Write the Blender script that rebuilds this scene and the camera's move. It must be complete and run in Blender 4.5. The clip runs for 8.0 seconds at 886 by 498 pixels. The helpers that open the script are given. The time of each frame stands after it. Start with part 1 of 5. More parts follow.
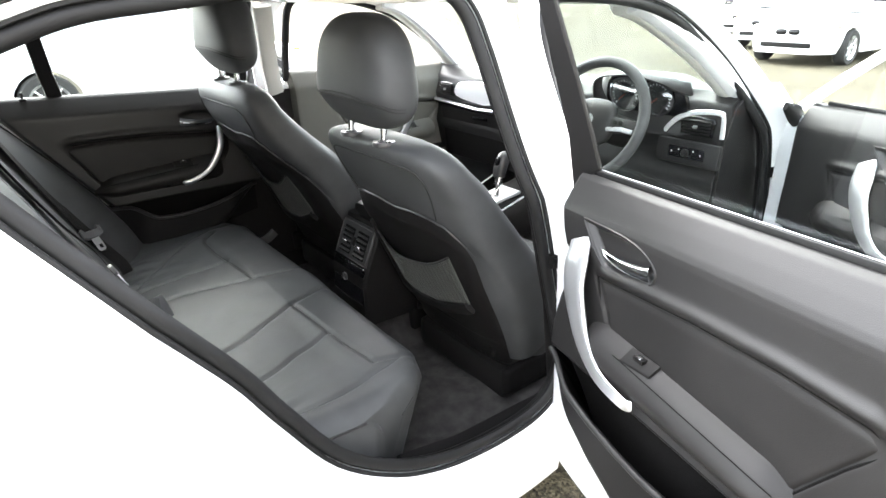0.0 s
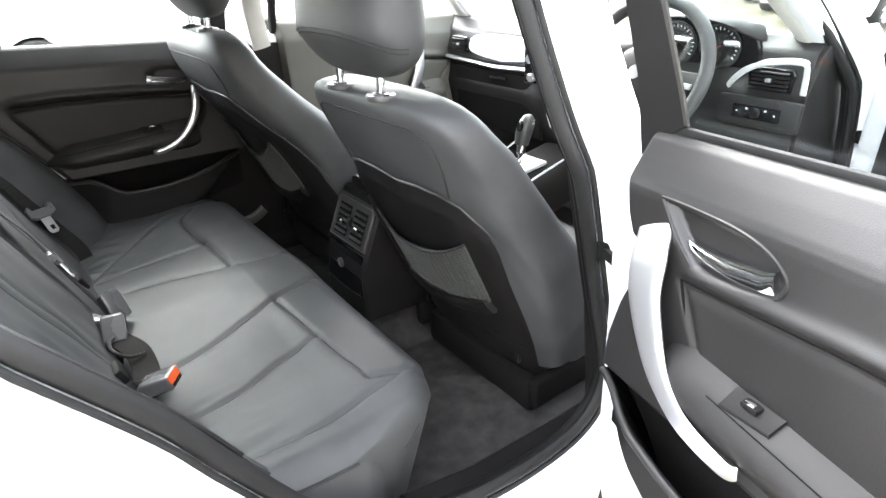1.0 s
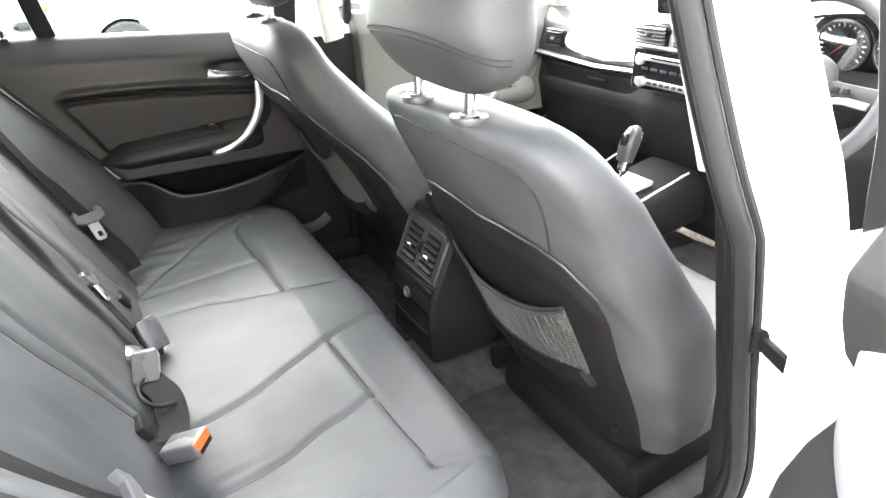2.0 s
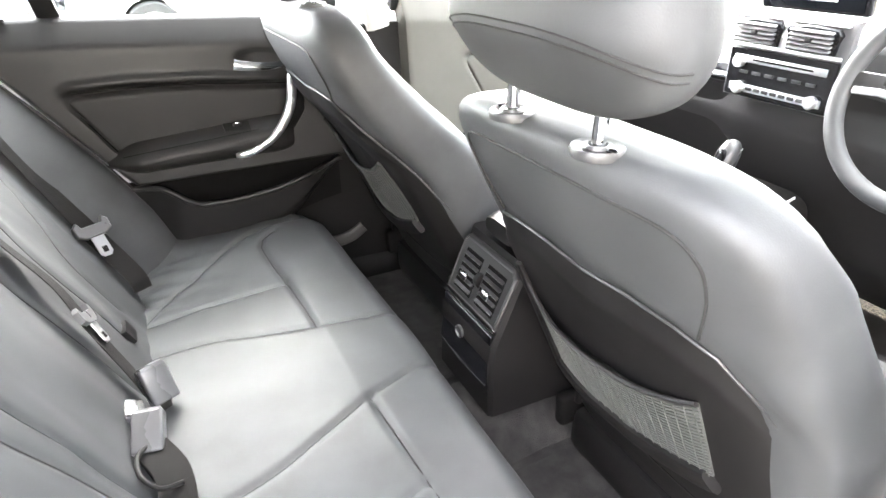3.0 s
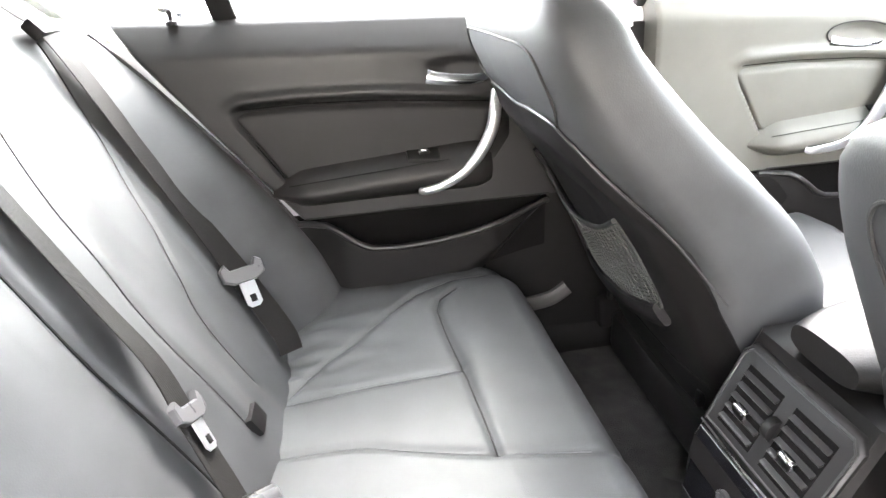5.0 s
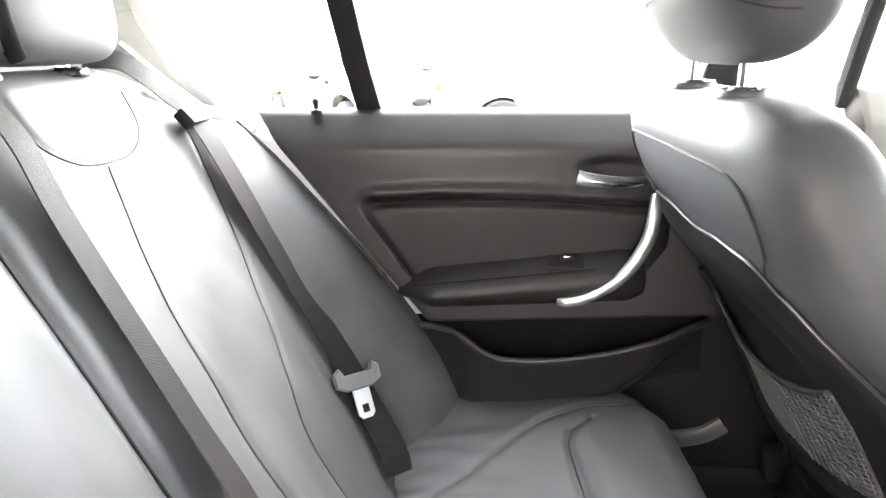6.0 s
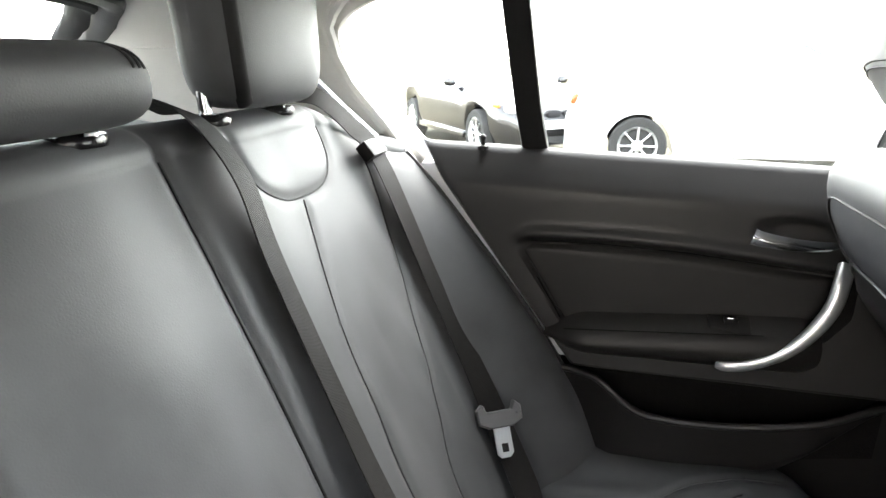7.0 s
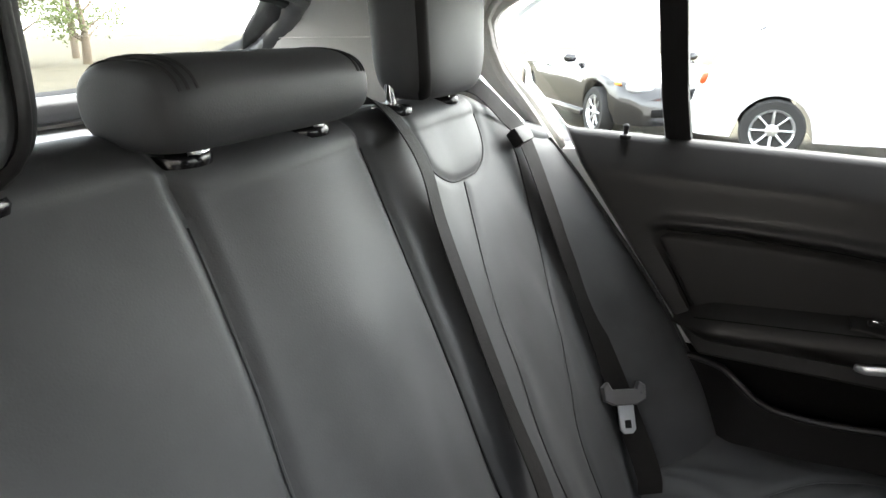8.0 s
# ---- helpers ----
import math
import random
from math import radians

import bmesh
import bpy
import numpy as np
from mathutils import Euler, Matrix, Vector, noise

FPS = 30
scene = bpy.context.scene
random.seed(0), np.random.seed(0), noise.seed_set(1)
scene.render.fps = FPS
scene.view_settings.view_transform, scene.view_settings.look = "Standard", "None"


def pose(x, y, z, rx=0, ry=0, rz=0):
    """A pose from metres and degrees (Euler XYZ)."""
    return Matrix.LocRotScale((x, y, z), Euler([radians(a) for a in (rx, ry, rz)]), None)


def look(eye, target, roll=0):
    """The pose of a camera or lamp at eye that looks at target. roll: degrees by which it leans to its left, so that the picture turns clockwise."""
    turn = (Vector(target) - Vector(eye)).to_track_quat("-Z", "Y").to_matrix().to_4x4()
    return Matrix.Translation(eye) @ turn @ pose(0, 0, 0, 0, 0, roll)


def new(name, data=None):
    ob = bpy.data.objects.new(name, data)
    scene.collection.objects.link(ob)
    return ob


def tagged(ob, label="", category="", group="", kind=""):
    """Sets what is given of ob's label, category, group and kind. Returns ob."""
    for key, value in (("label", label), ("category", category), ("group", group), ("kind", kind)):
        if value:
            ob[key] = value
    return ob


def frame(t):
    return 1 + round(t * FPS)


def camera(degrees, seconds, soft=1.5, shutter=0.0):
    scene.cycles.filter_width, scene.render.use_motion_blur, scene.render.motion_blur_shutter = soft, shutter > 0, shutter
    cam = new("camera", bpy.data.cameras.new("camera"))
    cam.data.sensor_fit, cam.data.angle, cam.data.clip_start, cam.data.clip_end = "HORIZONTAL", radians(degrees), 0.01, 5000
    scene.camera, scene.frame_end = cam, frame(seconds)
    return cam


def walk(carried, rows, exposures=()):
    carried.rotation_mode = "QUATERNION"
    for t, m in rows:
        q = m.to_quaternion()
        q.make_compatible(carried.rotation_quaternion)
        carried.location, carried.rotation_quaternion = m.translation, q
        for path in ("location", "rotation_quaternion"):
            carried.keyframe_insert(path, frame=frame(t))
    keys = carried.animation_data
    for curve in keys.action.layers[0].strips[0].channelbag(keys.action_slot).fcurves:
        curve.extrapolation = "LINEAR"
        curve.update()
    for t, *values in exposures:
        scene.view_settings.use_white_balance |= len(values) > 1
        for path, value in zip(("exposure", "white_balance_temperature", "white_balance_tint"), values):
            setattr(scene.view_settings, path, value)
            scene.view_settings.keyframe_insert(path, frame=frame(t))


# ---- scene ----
cam = camera(73.6, 8.0)
PATH = [
    (0, (0.218, -1.618, 1.416), (1.33, -0.159, 0.619), -1.1),
    (0.5, (0.263, -1.52, 1.359), (1.361, -0.081, 0.508), -1.8),
    (1, (0.392, -1.377, 1.313), (1.451, 0.074, 0.434), -1.6),
    (1.5, (0.491, -1.253, 1.305), (1.441, 0.256, 0.399), -2.0),
    (1.7, (0.502, -1.211, 1.308), (1.407, 0.325, 0.401), -1.9),
    (3, (0.554, -0.88, 1.284), (1.351, 0.691, 0.338), -0.4),
    (3.5, (0.565, -0.792, 1.251), (1.304, 0.792, 0.279), 0.3),
    (4, (0.593, -0.708, 1.211), (1.173, 0.923, 0.209), 1.4),
    (4.5, (0.63, -0.598, 1.174), (1.014, 1.123, 0.231), -1.3),
    (5, (0.635, -0.49, 1.184), (0.864, 1.305, 0.334), -3.7),
    (5.2, (0.638, -0.452, 1.185), (0.765, 1.379, 0.389), -4.6),
    (6.5, (0.568, -0.32, 1.252), (0.292, 1.566, 0.645), -0.8),
    (7, (0.534, -0.337, 1.277), (0.031, 1.5, 0.664), -0.6),
    (7.5, (0.514, -0.374, 1.296), (-0.189, 1.386, 0.656), -0.2),
    (8, (0.498, -0.425, 1.308), (-0.319, 1.266, 0.618), -0.3),
]
EXPOSURES = [(0, 4.38, 6600, 9), (1.0, 4.88, 6600, 10), (1.7, 5.65, 6700, 11), (3, 6.28, 6750, 12), (4, 6.42, 6750, 12), (4.6, 6.22, 6750, 13), (5, 6.52, 6750, 13), (6.5, 5.75, 6750, 12), (7.2, 4.58, 6750, 11), (8, 4.12, 6700, 11)]
walk(cam, [(t, look(eye, target, roll)) for t, eye, target, roll in PATH], EXPOSURES)

# ---------------------------------------------------------------- light
world = bpy.data.worlds.new("sky")
scene.world = world
world.use_nodes = True
wt = world.node_tree
sky = wt.nodes.new("ShaderNodeTexSky")
sky.sky_type, sky.sun_disc = "NISHITA", False
sky.sun_elevation, sky.sun_rotation = radians(47), radians(12)
sky.dust_density, sky.air_density = 1.5, 1.0
wt.nodes["Background"].inputs["Strength"].default_value = 0.15
overcast = wt.nodes.new("ShaderNodeHueSaturation")
overcast.inputs["Saturation"].default_value = 0.22
wt.links.new(sky.outputs["Color"], overcast.inputs["Color"])
wt.links.new(overcast.outputs["Color"], wt.nodes["Background"].inputs["Color"])
sun_data = bpy.data.lights.new("sun", "SUN")
sun_data.energy, sun_data.angle, sun_data.color = 0.22, radians(70), (1.0, 0.98, 0.95)
sun = new("sun", sun_data)
sun.matrix_basis = look((1.134, 5.337, 5.851), (0, 0, 0))


# ---------------------------------------------------------------- materials
def material(name, colour, rough=0.5, metal=0.0, grain=0.0, scale=60.0, vary=0.0, vscale=6.0, coat=0.0, kind="noise", spec=0.5, dist=0.002, wave=0.0):
    """A procedural surface: fine relief (grain at scale) and slow variation of colour and gloss (vary at vscale)."""
    m = bpy.data.materials.new(name)
    m.use_nodes = True
    nt = m.node_tree
    b = nt.nodes["Principled BSDF"]
    b.inputs["Roughness"].default_value = rough
    b.inputs["Metallic"].default_value = metal
    b.inputs["Coat Weight"].default_value = coat
    b.inputs["Coat Roughness"].default_value = 0.08
    b.inputs["Specular IOR Level"].default_value = spec
    b.inputs["Base Color"].default_value = (*colour, 1)
    co = nt.nodes.new("ShaderNodeTexCoord")
    if vary:
        n = nt.nodes.new("ShaderNodeTexNoise")
        n.inputs["Scale"].default_value, n.inputs["Detail"].default_value = vscale, 5
        nt.links.new(co.outputs["Object"], n.inputs["Vector"])
        r = nt.nodes.new("ShaderNodeMapRange")
        r.inputs["From Min"].default_value, r.inputs["From Max"].default_value = 0.3, 0.7
        r.inputs["To Min"].default_value, r.inputs["To Max"].default_value = 1 - vary, 1 + vary
        nt.links.new(n.outputs["Fac"], r.inputs["Value"])
        mix = nt.nodes.new("ShaderNodeVectorMath")
        mix.operation = "SCALE"
        mix.inputs[0].default_value = colour
        nt.links.new(r.outputs["Result"], mix.inputs["Scale"])
        nt.links.new(mix.outputs["Vector"], b.inputs["Base Color"])
        rr = nt.nodes.new("ShaderNodeMapRange")
        rr.inputs["From Min"].default_value, rr.inputs["From Max"].default_value = 0.3, 0.7
        rr.inputs["To Min"].default_value, rr.inputs["To Max"].default_value = max(rough - 0.12 * vary * 2, 0.02), min(rough + 0.12 * vary * 2, 1)
        nt.links.new(n.outputs["Fac"], rr.inputs["Value"])
        nt.links.new(rr.outputs["Result"], b.inputs["Roughness"])
    if grain:
        if kind == "leather":
            g = nt.nodes.new("ShaderNodeTexVoronoi")
            g.feature = "DISTANCE_TO_EDGE"
            out = g.outputs["Distance"]
        elif kind == "weave":
            g = nt.nodes.new("ShaderNodeTexWave")
            g.inputs["Distortion"].default_value = 0.6
            out = g.outputs["Fac"]
        else:
            g = nt.nodes.new("ShaderNodeTexNoise")
            g.inputs["Detail"].default_value = 4
            out = g.outputs["Fac"]
        if wave:
            w = nt.nodes.new("ShaderNodeTexNoise")
            w.inputs["Scale"].default_value, w.inputs["Detail"].default_value = 24, 3
            nt.links.new(co.outputs["Object"], w.inputs["Vector"])
            both = nt.nodes.new("ShaderNodeMath")
            both.operation, both.inputs[1].default_value = "MULTIPLY_ADD", wave
            nt.links.new(w.outputs["Fac"], both.inputs[0])
            nt.links.new(out, both.inputs[2])
            out = both.outputs[0]
        g.inputs["Scale"].default_value = scale
        nt.links.new(co.outputs["Object"], g.inputs["Vector"])
        bp = nt.nodes.new("ShaderNodeBump")
        bp.inputs["Strength"].default_value, bp.inputs["Distance"].default_value = grain, dist
        nt.links.new(out, bp.inputs["Height"])
        nt.links.new(bp.outputs["Normal"], b.inputs["Normal"])
    return m


LEATHER = material("black_leather", (0.040, 0.0416, 0.043), 0.57, grain=0.26, scale=340, vary=0.25, vscale=9, kind="leather", dist=0.0005, spec=0.34, wave=1.0)
LEATHER_SIDE = material("black_side_leather", (0.0115, 0.0108, 0.0108), 0.5, grain=0.3, scale=300, vary=0.2, vscale=7, kind="leather", dist=0.0006, spec=0.28)
SOFT = material("soft_black_trim", (0.0125, 0.0119, 0.0120), 0.46, grain=0.3, scale=420, vary=0.15, vscale=5, kind="leather", dist=0.0005, spec=0.4)
HARD = material("hard_black_plastic", (0.0085, 0.0080, 0.0080), 0.5, grain=0.25, scale=500, vary=0.15, vscale=8, dist=0.0004, spec=0.15)
GLOSS = material("gloss_black_plastic", (0.006, 0.006, 0.007), 0.2, vary=0.1, coat=0.1, spec=0.3)
SKYGLASS = material("reflecting_car_glass", (0.5, 0.53, 0.56), 0.05, metal=0.85, vary=0.05)
THREAD = material("black_thread", (0.012, 0.012, 0.012), 0.8, grain=0.4, scale=900, kind="weave", dist=0.0005)
RUBBER = material("door_rubber", (0.007, 0.007, 0.0074), 0.6, grain=0.3, scale=120, vary=0.3, vscale=14, dist=0.001, spec=0.3)
CARPET = material("dark_carpet", (0.047, 0.0448, 0.044), 0.95, grain=1.0, scale=450, vary=0.35, vscale=25, spec=0.1, dist=0.004)
PAINT = material("white_paint", (0.82, 0.83, 0.85), 0.28, vary=0.02, vscale=2, coat=0.8)
SATIN = material("satin_silver", (0.72, 0.73, 0.75), 0.32, metal=0.9, grain=0.05, scale=300, vary=0.05)
CHROME = material("chrome", (0.86, 0.87, 0.88), 0.08, metal=1.0, vary=0.03, vscale=20)
ALU = material("pale_brushed_aluminium", (0.8, 0.81, 0.83), 0.38, metal=0.6, grain=0.1, scale=220, vary=0.04, kind="weave", dist=0.0004)
BELT = material("belt_webbing", (0.009, 0.0083, 0.008), 0.65, grain=0.5, scale=420, vary=0.15, vscale=30, kind="weave", dist=0.0006, spec=0.1)
LINING = material("pale_grey_lining", (0.56, 0.55, 0.52), 0.9, grain=0.4, scale=500, vary=0.05, vscale=4, spec=0.2, dist=0.001)
BUCKLE = material("grey_buckle_plastic", (0.04, 0.04, 0.041), 0.3, grain=0.15, scale=400, vary=0.1, dist=0.0004)
PIPING = material("grey_seat_piping", (0.024, 0.024, 0.0245), 0.38, grain=0.15, scale=400, vary=0.1, dist=0.0004)
GRIP = material("pale_grey_buckle_plastic", (0.075, 0.075, 0.077), 0.28, grain=0.12, scale=400, vary=0.1, dist=0.0004)
SILL = material("grey_sill_plastic", (0.06, 0.058, 0.056), 0.5, grain=0.3, scale=400, vary=0.12, vscale=8, dist=0.0004, spec=0.35)
RED = material("orange_red_button", (0.55, 0.085, 0.022), 0.35, vary=0.08, vscale=60)
CREAM = material("pale_grey_door_trim", (0.10, 0.098, 0.088), 0.55, grain=0.3, scale=420, vary=0.12, vscale=5, kind="leather", dist=0.0005, spec=0.3)
SHELF = material("grey_shelf_cloth", (0.27, 0.27, 0.272), 0.6, grain=0.6, scale=400, vary=0.15, dist=0.001)
# Near-black base puts the shade of door pockets and vent openings into the colour.
PIT = material("near_black_shade", (0.005, 0.0047, 0.0047), 0.9, grain=0.4, scale=300, vary=0.2, spec=0.08)
COLLAR = material("grey_collar_plastic", (0.035, 0.035, 0.036), 0.36, grain=0.1, scale=300, vary=0.1)
NET = material("pocket_net", (0.075, 0.078, 0.072), 0.75, grain=0.9, scale=700, kind="weave", dist=0.001)
CORD = material("grey_net_cord", (0.05, 0.052, 0.048), 0.8, grain=0.4, scale=600, vary=0.2, vscale=40, dist=0.0005)
DIAL = material("dial_face", (0.01, 0.01, 0.012), 0.65, vary=0.1)
MARK = material("white_marking", (0.75, 0.75, 0.76), 0.5)
TYRE = material("tyre_rubber", (0.02, 0.02, 0.02), 0.8, grain=0.5, scale=40, vary=0.2, dist=0.004)
BLACKPAINT = material("black_car_paint", (0.012, 0.012, 0.014), 0.2, vary=0.05, coat=1.0)
SILVERPAINT = material("silver_car_paint", (0.55, 0.57, 0.6), 0.25, metal=0.3, vary=0.04, coat=0.8)
CARGLASS = material("dark_car_glass", (0.02, 0.024, 0.028), 0.05, vary=0.1, coat=0.3)
AMBER = material("amber_lamp", (0.8, 0.25, 0.03), 0.2, vary=0.05)
LAMP = material("clear_lamp", (0.75, 0.77, 0.8), 0.1, metal=0.4, vary=0.05)
SCREEN = material("dark_screen", (0.005, 0.006, 0.008), 0.15, vary=0.1, spec=0.15)
BEZEL = material("grey_dash_bezel", (0.16, 0.16, 0.165), 0.4, metal=0.3, grain=0.1, scale=220, vary=0.06)
BARK = material("bark", (0.12, 0.09, 0.06), 0.9, grain=1.0, scale=20, vary=0.3, dist=0.02)
LEAF = material("leaves", (0.10, 0.13, 0.035), 0.6, vary=0.5, vscale=3)
SHADE_WALL = material("pale_shade_wall", (0.4, 0.38, 0.35), 0.8, grain=0.4, scale=8, vary=0.15, vscale=1, dist=0.01)

GROUND = bpy.data.materials.new("gravelly_asphalt")
GROUND.use_nodes = True
gt = GROUND.node_tree
gb = gt.nodes["Principled BSDF"]
gb.inputs["Roughness"].default_value = 0.95
gb.inputs["Specular IOR Level"].default_value = 0.1
gco = gt.nodes.new("ShaderNodeTexCoord")
gv = gt.nodes.new("ShaderNodeTexVoronoi")
gv.inputs["Scale"].default_value = 110
gn = gt.nodes.new("ShaderNodeTexNoise")
gn.inputs["Scale"].default_value, gn.inputs["Detail"].default_value = 0.7, 8
gr = gt.nodes.new("ShaderNodeValToRGB")
for pos, col in ((0.0, (0.04, 0.036, 0.029, 1)), (0.45, (0.105, 0.094, 0.067, 1)), (0.8, (0.195, 0.173, 0.118, 1))):
    el = gr.color_ramp.elements.new(pos)
    el.color = col
gr.color_ramp.elements[-1].color = (0.225, 0.20, 0.14, 1)
gm = gt.nodes.new("ShaderNodeMix")
gm.data_type, gm.blend_type = "RGBA", "MULTIPLY"
gm.inputs[0].default_value = 0.6
gsep = gt.nodes.new("ShaderNodeSeparateColor")
gt.links.new(gco.outputs["Object"], gv.inputs["Vector"])
gt.links.new(gco.outputs["Object"], gn.inputs["Vector"])
gt.links.new(gv.outputs["Color"], gsep.inputs["Color"])
gt.links.new(gsep.outputs["Red"], gr.inputs["Fac"])
gt.links.new(gr.outputs["Color"], gm.inputs[6])
gt.links.new(gn.outputs["Fac"], gm.inputs[7])
gt.links.new(gm.outputs[2], gb.inputs["Base Color"])
gbp = gt.nodes.new("ShaderNodeBump")
gbp.inputs["Strength"].default_value, gbp.inputs["Distance"].default_value = 0.9, 0.006
gt.links.new(gv.outputs["Distance"], gbp.inputs["Height"])
gt.links.new(gbp.outputs["Normal"], gb.inputs["Normal"])

GLASS = bpy.data.materials.new("window_glass")
GLASS.use_nodes = True
wg = GLASS.node_tree
wg.nodes.remove(wg.nodes["Principled BSDF"])
tr, gl, mx, fr, pw, md = (wg.nodes.new(k) for k in ("ShaderNodeBsdfTransparent", "ShaderNodeBsdfGlossy", "ShaderNodeMixShader", "ShaderNodeLayerWeight", "ShaderNodeMath", "ShaderNodeMath"))
tr.inputs["Color"].default_value = (0.90, 0.93, 0.92, 1)
gl.inputs["Roughness"].default_value = 0.02
pw.operation, pw.inputs[1].default_value = "POWER", 5
md.operation, md.inputs[1].default_value, md.inputs[2].default_value = "MULTIPLY_ADD", 0.7, 0.02
wg.links.new(fr.outputs["Facing"], pw.inputs[0])
wg.links.new(pw.outputs[0], md.inputs[0])
wg.links.new(md.outputs[0], mx.inputs[0])
wg.links.new(tr.outputs[0], mx.inputs[1])
wg.links.new(gl.outputs[0], mx.inputs[2])
wg.links.new(mx.outputs[0], wg.nodes["Material Output"].inputs["Surface"])


# ---------------------------------------------------------------- mesh helpers
def finish(name, bm, mat, sharp=38):
    bmesh.ops.remove_doubles(bm, verts=bm.verts, dist=1e-6)
    bmesh.ops.recalc_face_normals(bm, faces=bm.faces)
    me = bpy.data.meshes.new(name)
    bm.to_mesh(me)
    bm.free()
    me.materials.append(mat)
    me.shade_smooth()
    me.set_sharp_from_angle(angle=radians(sharp))
    return me


def part(name, bm, mat, parent=None, label="", sharp=38):
    """Links a bmesh as one mesh object under a thing or under a part."""
    ob = new(name, finish(name, bm, mat, sharp))
    if parent:
        ob.parent = parent
    return tagged(ob, label)


def thing(name, label, category, group="", m=None, kind=""):
    ob = new(name)
    ob.empty_display_size = 0.05
    if m is not None:
        ob.matrix_basis = m
    return tagged(ob, label, category, group, kind)


def lerp(a, b, t):
    return a + (b - a) * t


def step(a, b, x):
    t = min(max((x - a) / (b - a), 0.0), 1.0)
    return t * t * (3 - 2 * t)


def table(rows, x):
    """Smooth interpolation in rows of (x, value)."""
    if x <= rows[0][0]:
        return rows[0][1]
    for (x0, v0), (x1, v1) in zip(rows, rows[1:]):
        if x <= x1:
            return lerp(v0, v1, (x - x0) / (x1 - x0))
    return rows[-1][1]


def spline(points, n=8, loop=False):
    """Catmull-Rom through points, n steps a span."""
    p = [Vector(q) for q in points]
    k = len(p)
    out = []
    for i in range(k if loop else k - 1):
        a = p[(i - 1) % k] if loop or i else p[0]
        b, c = p[i], p[(i + 1) % k]
        d = p[(i + 2) % k] if loop or i + 2 < k else p[-1]
        for j in range(n):
            t = j / n
            out.append(0.5 * ((2 * b) + (c - a) * t + (2 * a - 5 * b + 4 * c - d) * t * t + (3 * b - a - 3 * c + d) * t ** 3))
    return out if loop else out + [p[-1]]


def loft(bm, rings, cap=True, loop=True):
    rows = [[bm.verts.new(q) for q in r] for r in rings]
    k = len(rows[0])
    for a, b in zip(rows, rows[1:]):
        for i in range(k if loop else k - 1):
            bm.faces.new((a[i], a[(i + 1) % k], b[(i + 1) % k], b[i]))
    if cap and loop:
        bm.faces.new(rows[0])
        bm.faces.new(rows[-1])
    return rows


def grid(bm, f, nu, nv, back=None):
    """A sheet f(s, t); with back, a vector, it becomes a closed slab."""
    rows = [[bm.verts.new(f(i / nu, j / nv)) for j in range(nv + 1)] for i in range(nu + 1)]
    for i in range(nu):
        for j in range(nv):
            bm.faces.new((rows[i][j], rows[i + 1][j], rows[i + 1][j + 1], rows[i][j + 1]))
    if back is not None:
        edge = [rows[i][0] for i in range(nu + 1)] + [rows[nu][j] for j in range(1, nv + 1)]
        edge += [rows[i][nv] for i in range(nu - 1, -1, -1)] + [rows[0][j] for j in range(nv - 1, 0, -1)]
        rear = [bm.verts.new(v.co + Vector(back)) for v in edge]
        k = len(edge)
        for i in range(k):
            bm.faces.new((edge[i], edge[(i + 1) % k], rear[(i + 1) % k], rear[i]))
        bm.faces.new(rear)
    return rows


def sring(n, a, b, p=2.5):
    """Points of a superellipse, half axes a, b."""
    out = []
    for i in range(n):
        t = 2 * math.pi * i / n
        c, s = math.cos(t), math.sin(t)
        out.append((a * math.copysign(abs(c) ** (2 / p), c), b * math.copysign(abs(s) ** (2 / p), s)))
    return out


def tube(bm, pts, r, n=8, r2=None, up=(0, 0, 1), loop=False, p=2.0, taper=None):
    """Sweeps an ellipse r (sideways) x r2 (along up) along pts."""
    pts = [Vector(q) for q in pts]
    r2 = r if r2 is None else r2
    up = Vector(up)
    k = len(pts)
    rings = []
    for i, q in enumerate(pts):
        a = pts[(i - 1) % k] if loop else pts[max(i - 1, 0)]
        b = pts[(i + 1) % k] if loop else pts[min(i + 1, k - 1)]
        d = (b - a).normalized()
        side = d.cross(up)
        side = side.normalized() if side.length > 1e-6 else d.orthogonal().normalized()
        nor = side.cross(d).normalized()
        f = taper(i / (k - 1)) if taper else 1.0
        rings.append([q + side * x * f + nor * y * f for x, y in sring(n, r, r2, p)])
    if loop:
        rings.append(rings[0])
    loft(bm, rings, cap=not loop)


def box(bm, size, m=None, edge=0.004, seg=2):
    """A box with rounded edges, centred in m."""
    r = bmesh.ops.create_cube(bm, size=1.0)
    vs = r["verts"]
    bmesh.ops.scale(bm, vec=size, verts=vs)
    if edge:
        es = list({e for v in vs for e in v.link_edges})
        res = bmesh.ops.bevel(bm, geom=es, offset=min(edge, min(size) * 0.45), segments=seg, affect="EDGES", profile=0.6)
        vs = list({v for f in res["faces"] for v in f.verts} | {v for v in vs if v.is_valid})
        seen, todo = set(vs), list(vs)
        while todo:
            v = todo.pop()
            for e in v.link_edges:
                o = e.other_vert(v)
                if o not in seen:
                    seen.add(o)
                    todo.append(o)
        vs = list(seen)
    if m is not None:
        bmesh.ops.transform(bm, matrix=m, verts=vs)
    return bm


def lathe(bm, profile, m=None, n=24, cap=True):
    """Turns (radius, height) rows about z, placed by m."""
    m = m or Matrix()
    rings = [[m @ Vector((r * math.cos(2 * math.pi * i / n), r * math.sin(2 * math.pi * i / n), h)) for i in range(n)] for r, h in profile]
    loft(bm, rings, cap=cap)


